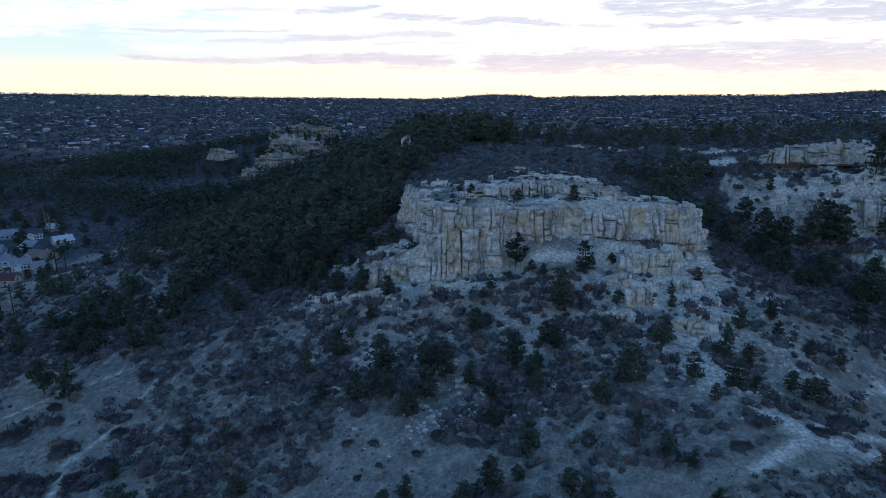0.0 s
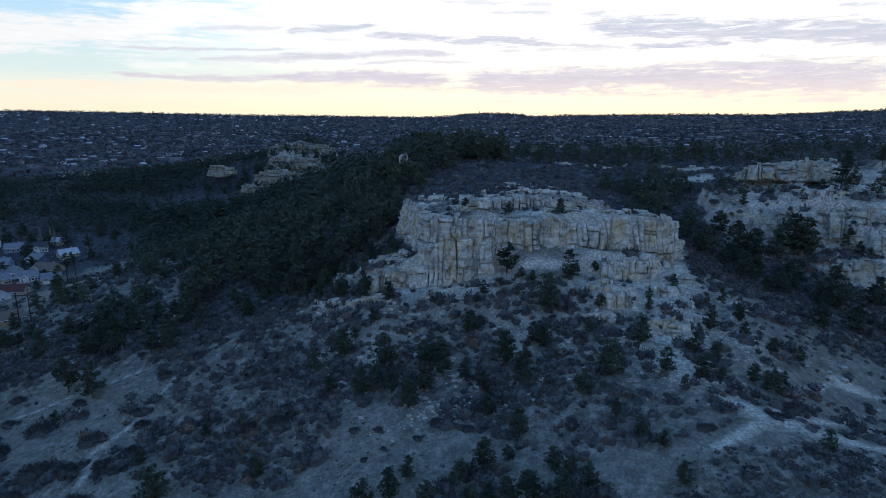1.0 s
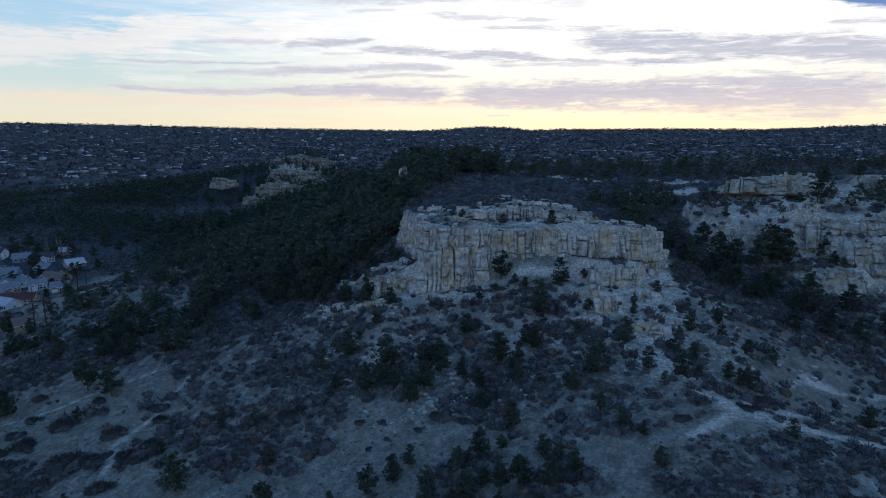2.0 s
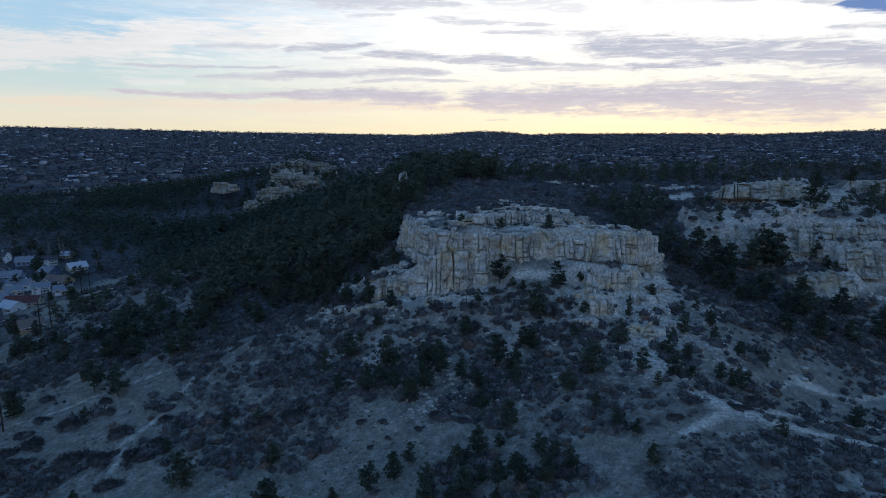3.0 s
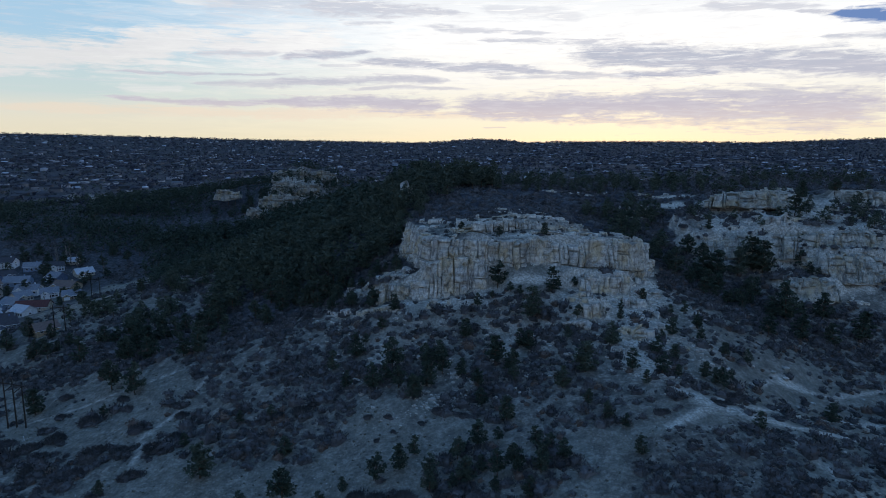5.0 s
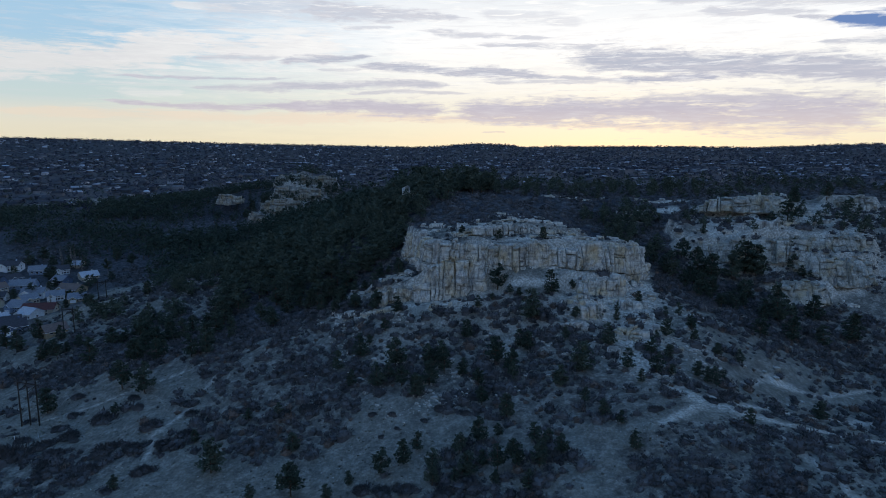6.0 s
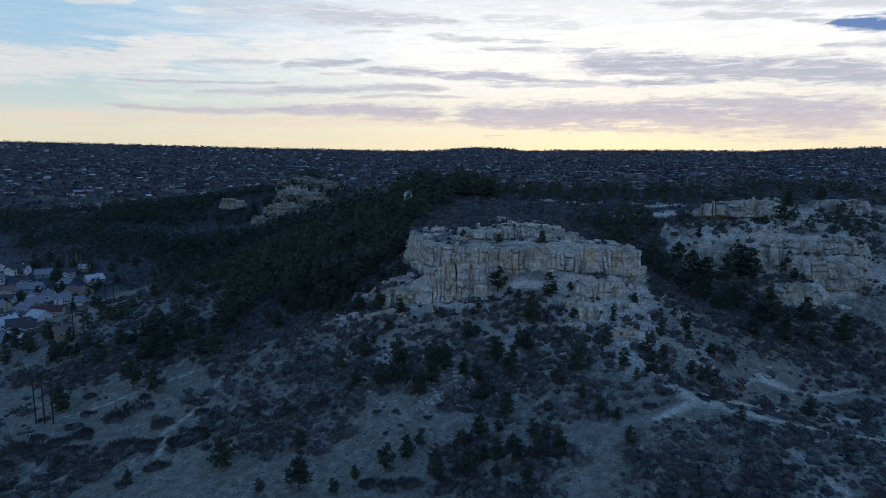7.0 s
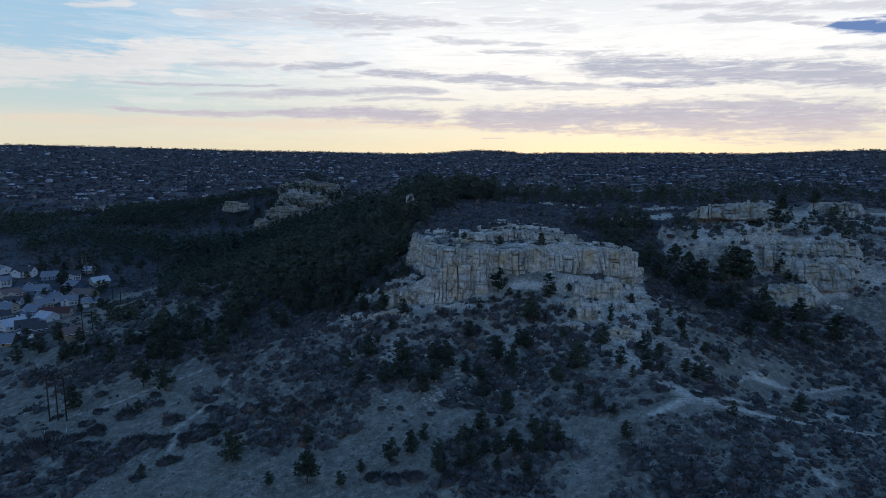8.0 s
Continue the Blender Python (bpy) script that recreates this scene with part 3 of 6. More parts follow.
FAR_WEST = [(-800, 720), (-520, 640), (-420, 700), (-290, 680), (-200, 770), (-230, 840), (-420, 920), (-700, 960), (-900, 960)]
WEST_WOOD = [(-135, 360), (-150, 470), (-190, 500), (-230, 560), (-300, 590), (-262, 520), (-222, 450), (-190, 400), (-175, 420)]
MESA_WOOD = [(-310, 600), (-100, 600), (-118, 690), (-150, 690), (-165, 678), (-190, 676), (-222, 655), (-300, 642)]
RIGHT_SLOPE = [(92, 264), (118, 244), (150, 218), (215, 250), (215, 150), (140, 105), (88, 118), (96, 157), (82, 178), (84, 220)]
HILLTOP = [(-20, 300), (6, 294), (70, 298), (104, 300), (140, 330), (150, 352), (230, 365), (330, 372), (340, 470), (-10, 480), (20, 380), (-16, 345)]
RAMP = [(-62, 258), (-38, 252), (-14, 258), (-9, 264), (-17, 284), (-25, 305), (-42, 304), (-60, 290)]
HILL_TREES = [(-44, 184), (-44, 224), (-8, 222), (30, 224), (62, 204), (62, 180), (24, 174)]
MESA_RIDGE = [(-430, 700), (-276, 680), (-280, 760), (-112, 762), (-60, 720), (-40, 760), (-110, 800), (-430, 800)]
MESA_BENCH = [(-275, 680), (-120, 690), (-110, 760), (-280, 760)]
EAST_TREES = [(126, 330), (150, 312), (215, 300), (250, 320), (250, 345), (140, 352)]
VALLEY_WOOD = [(-560, 640), (-420, 600), (-300, 560), (-200, 470), (-150, 480), (-150, 600), (-250, 660), (-330, 690), (-420, 720), (-560, 740)]
CLIFF_WOOD = [(-46, 296), (-28, 301), (-17, 312), (-12, 345), (-40, 345)]
SPUR_TREES = [(64, 182), (112, 184), (118, 224), (100, 240), (78, 226)]

steep = np.hypot(np.gradient(GZ, axis=1) / np.gradient(GX, axis=1), np.gradient(GZ, axis=0) / np.gradient(GY, axis=0))
bare = np.maximum(bareness(GX, GY), np.clip((steep - 1.05) * 2, 0, 0.8) * (np.hypot(GX, GY) < 900))
layer = ground.data.attributes.new("bare", "FLOAT", "POINT")
layer.data.foreach_set("value", bare.ravel().astype(np.float32))
wobx, woby = GX + 9 * fbm(GX / 14, GY / 14, 3, 91), GY + 9 * fbm(GX / 14, GY / 14, 3, 92)
litter = np.clip(0.85 + 0.5 * fbm(GX / 12, GY / 12, 3, 93) + 0.5 * (np.hypot(GX, GY) > 480), 0, 1)
for poly in MEADOWS:
    litter = np.where(inside(wobx, woby, poly), np.clip(0.12 + 0.7 * fbm(GX / 9, GY / 9, 3, 94), 0, 1), litter)
EAST_BARE = [(126, 318), (150, 300), (200, 276), (300, 285), (300, 352), (205, 356), (150, 352)]
bare = np.where(inside(wobx, woby, EAST_BARE), np.maximum(bare, np.clip(0.42 + 1.1 * fbm(GX / 9, GY / 6, 3, 89), 0, 0.8)), bare)
litter = np.where(inside(wobx, woby, TALUS), np.clip(0.25 + 0.9 * fbm(GX / 7, GY / 7, 3, 95), 0, 1), litter)
bare = np.where(inside(wobx, woby, TALUS), np.maximum(bare, np.clip(0.04 + 1.0 * fbm(GX / 6, GY / 6, 3, 90), 0, 0.5)), bare)
layer.data.foreach_set("value", bare.ravel().astype(np.float32))
# where the ground turns darkest: woods, hilltop, house yards, all beyond 560 m
dark_floor = np.where(np.hypot(GX, GY) > 560, 0.85, 0.0)
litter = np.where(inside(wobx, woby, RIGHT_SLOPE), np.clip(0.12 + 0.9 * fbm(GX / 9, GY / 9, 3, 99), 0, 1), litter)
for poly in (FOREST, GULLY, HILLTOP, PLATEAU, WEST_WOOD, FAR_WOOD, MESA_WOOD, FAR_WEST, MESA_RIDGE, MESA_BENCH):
    dark_floor = np.where(inside(wobx, woby, poly), np.maximum(dark_floor, np.clip(0.9 + 0.5 * fbm(GX / 10, GY / 10, 2, 98), 0, 1)), dark_floor)
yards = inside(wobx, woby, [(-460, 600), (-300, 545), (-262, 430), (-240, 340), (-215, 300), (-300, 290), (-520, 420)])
dark_floor = np.where(yards, np.maximum(dark_floor, np.clip(0.55 + 0.8 * fbm(GX / 14, GY / 14, 2, 87), 0, 0.9)), dark_floor)
layer = ground.data.attributes.new("dark_floor", "FLOAT", "POINT")
layer.data.foreach_set("value", (dark_floor * (1 - np.clip(bare, 0, 1))).ravel().astype(np.float32))
layer = ground.data.attributes.new("litter", "FLOAT", "POINT")
layer.data.foreach_set("value", litter.ravel().astype(np.float32))


# ---- sandstone cliffs ----
def facets(u, v, seed):
    """Irregular cells: three random values for the cell at u, v, the offset from its middle, and how near its border is."""
    i, j = np.floor(u), np.floor(v)
    best, second = np.full(u.shape, 9.0), np.full(u.shape, 9.0)
    ci, cj, du, dv = i.copy(), j.copy(), np.zeros(u.shape), np.zeros(u.shape)
    for di in (-1, 0, 1):
        for dj in (-1, 0, 1):
            a, b = i + di, j + dj
            x, y = u - a - 0.1 - 0.8 * hash2(a, b, seed), v - b - 0.1 - 0.8 * hash2(a, b, seed + 1)
            d = np.hypot(x, y)
            near = d < best
            second = np.where(near, best, np.minimum(second, d))
            best = np.where(near, d, best)
            ci, cj, du, dv = np.where(near, a, ci), np.where(near, b, cj), np.where(near, x, du), np.where(near, y, dv)
    return hash2(ci, cj, seed + 2), hash2(ci, cj, seed + 3), hash2(ci, cj, seed + 4), du, dv, second - best


def face_line(nodes, cell):
    """The plan of a face, evenly stepped and smoothed: s, x, y, foot, rim, and the way outwards."""
    a = np.array(nodes, float)
    seg = np.hypot(*np.diff(a[:, :2], axis=0).T)
    dist = np.concatenate([[0], np.cumsum(seg)])
    n = max(int(dist[-1] / cell), 6)
    s = np.linspace(0, dist[-1], n)
    px, py, foot, rim = (np.interp(s, dist, a[:, k]) for k in range(4))
    k = min(max(int(5 / cell) // 2 * 2 + 1, 3), (n - 1) // 2 * 2 - 1)
    for arr in (px, py):
        pad = np.pad(arr, k // 2, mode="reflect", reflect_type="odd")
        arr[:] = np.convolve(pad, np.ones(k) / k, "valid")
    tx, ty = np.gradient(px), np.gradient(py)
    tl = np.hypot(tx, ty)
    return s, px, py, foot, rim, ty / tl, -tx / tl


def cliff_face(label, nodes, seed, cell=0.5, wide=5.0, courses=(0.3, 0.6, 0.85), slots=(), batter=0.10, lumpy=1.0, crumble=0.0, mat=None, broken=0.15, warp=1.0):
    """A jointed rock face along nodes of (x, y, foot, rim): weathered panels between upright joints, parted along common beds,
    with open slots where soft beds have worn back, broken blocks along the rim, and a recessed wall behind."""
    rng = np.random.default_rng(seed)
    s, px, py, foot, rim, nx, ny = face_line(nodes, 1.0)
    n, total = len(s), s[-1]
    mat = mat or ROCK
    ends = np.clip(np.minimum(s, total - s) / min(7.0, 0.2 * total), 0, 1)
    tall = (rim - foot).mean()
    rim = foot + (rim - foot) * (0.25 + 0.75 * ends ** 0.7) + min(2.2, 0.2 * tall) * 1.7 * fbm(s / 8, s * 0, 3, seed + 31)
    swell = lumpy * (2.3 * fbm(s / 15, s * 0 + 0.5, 2, seed + 2) + 1.0 * fbm(s / 5, s * 0 + 0.5, 2, seed + 3)) - 2.5 * (1 - ends)
    blocks = []

    # the wall behind the blocks, with a cap that runs back into the hill
    back = []
    for f in np.linspace(0, 1, 9):
        z = foot - 3 + (rim - 0.6 - foot + 3) * f
        d = swell - 2.3 + batter * (rim - z) + 0.6 * fbm(s / 2, z / 2, 3, seed)
        back.append(np.stack([px + nx * d, py + ny * d, z], -1))
    top_row = back[-1]
    for away, drop in ((1.0, 0.2), (3.0, -0.2), (6.5, -1.8)):
        back.append(top_row + np.stack([-nx * away, -ny * away, drop + 0.5 * fbm(s / 1.6, s * 0 + away, 3, seed + 8)], -1))
    back = np.array(back)
    k = (np.arange(len(back) - 1)[:, None] * n + np.arange(n - 1)[None]).ravel()
    ob = big_mesh("sandstone_cliff", back.reshape(-1, 3), np.stack([k, k + 1, k + n + 1, k + n], -1), mat)

    def block(s0, s1, z0, z1, push, gap, tilt):
        """One weathered block: a rough front with rounded edges, its sides running back into the wall."""
        w, h = s1 - s0 - 2 * gap, z1 - z0 - gap
        if w < 0.25 or h < 0.25:
            return
        nu, nv = max(int(round(w / cell)), 2) + 1, max(int(round(h / cell)), 2) + 1
        ease = 0.5 - 0.5 * np.cos(np.linspace(0, np.pi, nu))
        uu = np.concatenate([[0], 0.5 * np.linspace(0, 1, nu) + 0.5 * ease, [1]])
        ease = 0.5 - 0.5 * np.cos(np.linspace(0, np.pi, nv))
        vv = np.concatenate([[0], 0.5 * np.linspace(0, 1, nv) + 0.5 * ease, [1]])
        U, V = np.meshgrid(uu, vv)
        skew = rng.uniform(-0.14, 0.14, 4) * min(w, h, 3.0)
        S = s0 + gap + U * w + (V - 0.5) * (skew[0] + (skew[1] - skew[0]) * U)
        Z = z0 + 0.5 * gap + V * h + (U - 0.5) * (skew[2] + (skew[3] - skew[2]) * V)
        # joints and beds wander together, so neighbours still meet
        S, Z = S + warp * 1.1 * fbm(S / 8, Z / 7, 2, seed + 41), Z + warp * 1.0 * fbm(S / 7, Z / 9, 2, seed + 42)
        edge = np.minimum(np.minimum(U, 1 - U) * w, np.minimum(V, 1 - V) * h)
        worn = 0.12 + 0.3 * rng.random()
        D = push + tilt * (U - 0.5) * w + batter * (np.interp((s0 + s1) / 2, s, rim) - Z) - 0.5 * np.clip(1 - edge / worn, 0, 1)
        # spalled faces: large tilted facets with cracks between them, and small chips
        h0, h1, h2, du, dv, crack = facets(S / 2.5, Z / 4.2, seed + 53)
        big = 0.9 * (h0 - 0.5) + 1.5 * du * (h1 - 0.5) + 1.4 * dv * (h2 - 0.6) - 0.45 * np.clip(1 - crack / 0.08, 0, 1)
        h0, h1, h2, du, dv, crack = facets(S / 1.05, Z / 1.5, seed + 63)
        chip = 0.26 * (h0 - 0.5) + 0.7 * du * (h1 - 0.5) + 0.7 * dv * (h2 - 0.5)
        D = D + lumpy * (1.0 * fbm(S / 5, Z / 7, 2, seed + 5) + big + chip)
        outer = np.zeros(D.shape, bool)
        outer[0], outer[-1], outer[:, 0], outer[:, -1] = True, True, True, True
        D = np.where(outer, push + batter * (np.interp((s0 + s1) / 2, s, rim) - Z) - 3.4, D)
        X, Y = np.interp(S, s, px) + np.interp(S, s, nx) * D, np.interp(S, s, py) + np.interp(S, s, ny) * D
        blocks.append((np.stack([X, Y, Z], -1), nv + 2, nu + 2))

    at, lead = 0.0, 0.0
    while at < total - 0.15 * wide:
        s1 = min(at + wide * (0.25 + 1.7 * rng.random() ** 1.7), total)
        if total - s1 < 0.2 * wide:
            s1 = total
        mid = (at + s1) / 2
        f0, r0, sw = np.interp(mid, s, foot), np.interp(mid, s, rim), np.interp(mid, s, swell)
        high = r0 - f0
        lead = 0.35 * lead + rng.normal() * 0.42 * lumpy
        if rng.random() < 0.10:
            lead -= 0.9 * lumpy
        wave = 0.035 * fbm(np.array([mid / 18]), np.array([0.3]), 2, seed + 17)[0]
        cuts = sorted({0.0, 1.0} | {f + wave + rng.normal() * 0.012 for f in courses if rng.random() < 0.2} | {f + wave for pair in slots for f in pair}
                      | ({rng.uniform(0.25, 0.8)} if rng.random() < broken else set()))
        split = mid + rng.uniform(-0.25, 0.25) * (s1 - at)
        for c0, c1 in zip(cuts[:-1], cuts[1:]):
            if any(abs(c0 - a - wave) < 1e-6 for a, _ in slots) and rng.random() < 0.6:
                continue
            z0, z1 = f0 + high * c0 - (2.5 if c0 == 0.0 else 0), f0 + high * c1
            ledge_out = 0.5 if c0 == 0.0 and slots else 0.0
            gap, push = 0.07 + 0.36 * rng.random() ** 2.0, lead + sw + ledge_out + rng.normal() * 0.16 * lumpy
            if c1 == 1.0:
                z1 += rng.normal() * 0.05 * high
            if rng.random() < broken * 0.8 and s1 - at > 0.5 * wide:
                block(at, split, z0, z1, push, gap, rng.normal() * 0.05)
                block(split, s1, z0, z1 + rng.normal() * 0.1, push + rng.normal() * 0.3 * lumpy, gap, rng.normal() * 0.05)
            else:
                block(at, s1, z0, z1, push, gap, rng.normal() * 0.05)
        # loose blocks along the rim
        a = at
        while crumble and a < s1:
            w = rng.uniform(0.7, 2.4)
            if rng.random() < crumble:
                base = np.interp(a + w / 2, s, rim) - rng.uniform(0.3, 0.9)
                block(a, a + w, base, base + rng.uniform(0.7, 1.9), np.interp(a, s, swell) + lead - rng.uniform(0.2, 3.0), 0.05, rng.normal() * 0.15)
            a += w
        at = s1
    for points, rows, cols in blocks:
        k = (np.arange(rows - 1)[:, None] * cols + np.arange(cols - 1)[None]).ravel()
        piece = big_mesh("rock_block", points.reshape(-1, 3), np.stack([k, k + 1, k + cols + 1, k + cols], -1), mat)
        piece.parent = ob
    return tagged(ob, label, "cliff", kind="structure")


# how each face is jointed: cell, panel width, beds, open slots, lean, lumps, crumbled rim
JOINTING = {
    "main": dict(wide=5.0, courses=(0.42, 0.66, 0.84), slots=((0.14, 0.165),), batter=0.10, lumpy=1.4, crumble=0.55),
    "buttress": dict(wide=4.2, courses=(0.35, 0.66), batter=0.17, lumpy=1.8, crumble=0.4, broken=0.2),
    "tier": dict(wide=5.0, courses=(0.5,), slots=((0.08, 0.17),), batter=0.08, lumpy=0.9, crumble=0.75),
    "low_right": dict(wide=3.4, courses=(0.3, 0.55, 0.8), batter=0.18, lumpy=1.1, crumble=0.6),
    "block": dict(wide=2.4, courses=(0.5,), batter=0.15, lumpy=1.0, crumble=0.5),
    "east": dict(wide=4.6, courses=(0.2, 0.34, 0.5, 0.64, 0.8, 0.9), batter=0.55, lumpy=1.7, crumble=0.5, broken=0.4, warp=1.3),
    "mesa": dict(cell=1.3, wide=7.5, courses=(0.3, 0.55, 0.75), slots=((0.42, 0.47),), batter=0.35, lumpy=1.8, crumble=0.0, broken=0.4, warp=1.6),
}
for number, (key, (back, nodes)) in enumerate(CLIFFS.items()):
    far = "mesa" in key or key == "knob"
    label = {"main": "pale jointed sandstone cliff band round the hilltop", "buttress": "tall pale sandstone buttress with ochre stains and dark joints",
             "tier": "low upper ledge of cream sandstone above the cliff", "block": "squat sandstone block outcrop on the scree"}.get(key, "pale layered sandstone ledge on a far hillside")
    kind = "mesa" if far else "east" if "east" in key else key
    cliff_face(label, nodes, 11 + number, mat=TAN_ROCK if far else EAST_ROCK if "east" in key else ROCK, **JOINTING[kind])


def ledge(points, high, seed, label):
    """A low broken ledge of rock on a slope, its foot on the ground."""
    line = np.array(points, float)
    step = [(a + (b - a) * t) for a, b in zip(line[:-1], line[1:]) for t in (0, 0.25, 0.5, 0.75)] + [line[-1]]
    rng = np.random.default_rng(seed)
    nodes = []
    for x, y in step:
        x, y = x + rng.normal() * 0.5, y + rng.normal() * 0.9
        z = float(height(np.array([x]), np.array([y - 0.5]))[0])
        nodes.append((x, y, z, z + high * rng.uniform(0.6, 1.2)))
    return cliff_face(label, nodes, seed, 0.6, 2.6 if high > 1.5 else 4.2, (0.5,), (), 0.12, 0.9, 0.10)


HILL_LEDGES = [([(2, 292), (20, 287), (44, 285), (62, 288)], 1.5), ([(10, 302), (32, 297), (56, 297), (76, 303)], 1.3), ([(18, 314), (40, 309), (62, 312)], 1.1), ([(24, 328), (46, 323), (60, 326)], 1.0), ([(-18, 292), (-10, 288), (0, 287)], 1.4), ([(78, 286), (88, 291), (96, 299)], 1.2), ([(70, 240), (78, 236), (88, 240)], 2.8), ([(74, 222), (82, 218), (92, 222)], 2.4), ([(80, 232), (90, 230)], 2.0), ([(52, 236), (60, 235)], 2.2), ([(84, 250), (94, 252)], 2.4), ([(80, 208), (90, 206)], 1.8), ([(66, 214), (74, 210)], 1.6)]
SLOPE_LEDGES = [([(-40, 250), (-28, 243), (-18, 240)], 1.8), ([(-55, 262), (-46, 254), (-38, 250)], 2.2), ([(-50, 276), (-44, 268), (-36, 264)], 3.2), ([(-40, 272), (-32, 268)], 2.6), ([(104, 236), (112, 240)], 1.2), ([(60, 206), (66, 203)], 1.6), ([(168, 312), (177, 311), (186, 313)], 4.5), ([(46, 222), (53, 221)], 3.2), ([(67, 215), (73, 213), (80, 213)], 3.6), ([(-34, 268), (-26, 264), (-18, 262)], 2.4), ([(-30, 280), (-22, 274), (-16, 268)], 2.6), ([(-10, 243), (0, 241), (10, 242)], 1.6), ([(86, 262), (94, 266)], 2.6)]
BENCH_LEDGES = [([(-12, 276), (4, 268), (24, 266)], 1.7), ([(0, 283), (12, 277), (22, 272)], 1.5), ([(34, 268), (54, 268), (72, 272)], 1.5), ([(66, 275), (84, 281), (94, 290)], 1.6), ([(-17, 300), (-8, 296), (4, 297)], 1.5),
                ([(28, 282), (50, 282)], 1.2)]
EAST_LEDGES = [([(136, 322), (156, 318), (176, 319)], 1.4), ([(180, 318), (200, 313), (226, 310)], 1.6), ([(150, 332), (170, 327), (186, 326)], 1.3), ([(196, 327), (216, 325), (240, 326)], 1.5),
               ([(160, 348), (184, 345), (206, 349)], 1.2), ([(128, 352), (142, 348)], 1.4), ([(96, 350), (112, 348), (122, 352)], 1.3), ([(206, 334), (224, 335)], 1.5), ([(120, 372), (140, 370)], 1.2),
               ([(190, 274), (202, 271)], 1.8), ([(200, 290), (218, 287)], 1.4), ([(232, 335), (256, 332)], 1.6), ([(60, 372), (84, 370), (100, 374)], 1.0)]
OUTCROPS = [([(-24, 370), (-21, 369), (-18.5, 370)], 11.0), ([(-38, 367), (-34, 368)], 3.0), ([(-53, 375), (-49, 376)], 3.0), ([(-30, 311), (-26, 310)], 4.0), ([(-133, 565), (-126, 566)], 4.0), ([(-95, 590), (-88, 590)], 4.0),
            ([(-62, 425), (-54, 424)], 4.5), ([(-80, 338), (-76, 337)], 2.5), ([(-66, 320), (-63, 318)], 2.5)]
for k, (points, high) in enumerate(OUTCROPS):
    ledge(points, high, 311 + k, "pale sandstone spire standing among the pines" if high > 6 else "small pale rock outcrop among the pines")
for k, (points, high) in enumerate(HILL_LEDGES + SLOPE_LEDGES):
    ledge(points, high, 211 + k, "low broken ledge of pale sandstone on the hill")
for k, (points, high) in enumerate(BENCH_LEDGES):
    ledge(points, high, 271 + k, "broken sandstone steps on the bench above the cliff")
for k, (points, high) in enumerate(EAST_LEDGES):
    ledge(points, high, 241 + k, "thin pale rock ledge among scrub on the far slope")


# ---- trees and scrub ----
def tuft(rng, at, size, count, flat=0.55):
    """A spray of small blades round a point: verts and triangles."""
    d = rng.normal(size=(count, 3))
    d /= np.linalg.norm(d, axis=1)[:, None]
    d[:, 2] = d[:, 2] * flat + 0.12
    mid = at + d * size * rng.uniform(0.35, 0.9, (count, 1))
    side = np.cross(d, rng.normal(size=(count, 3)))
    side /= np.linalg.norm(side, axis=1)[:, None] + 1e-9
    w = size * rng.uniform(0.22, 0.5, (count, 1))
    tip = mid + d * size * rng.uniform(0.3, 0.75, (count, 1))
    return np.stack([mid - side * w - d * w * 0.4, mid + side * w - d * w * 0.4, tip], 1)


def tube(points, radii, sides=6):
    verts, faces = [], []
    for p, r in zip(points, radii):
        for k in range(sides):
            a = 2 * math.pi * k / sides
            verts.append((p[0] + r * math.cos(a), p[1] + r * math.sin(a), p[2]))
    for i in range(len(points) - 1):
        for k in range(sides):
            a, b = i * sides + k, i * sides + (k + 1) % sides
            faces.append((a, b, b + sides, a + sides))
    return verts, faces


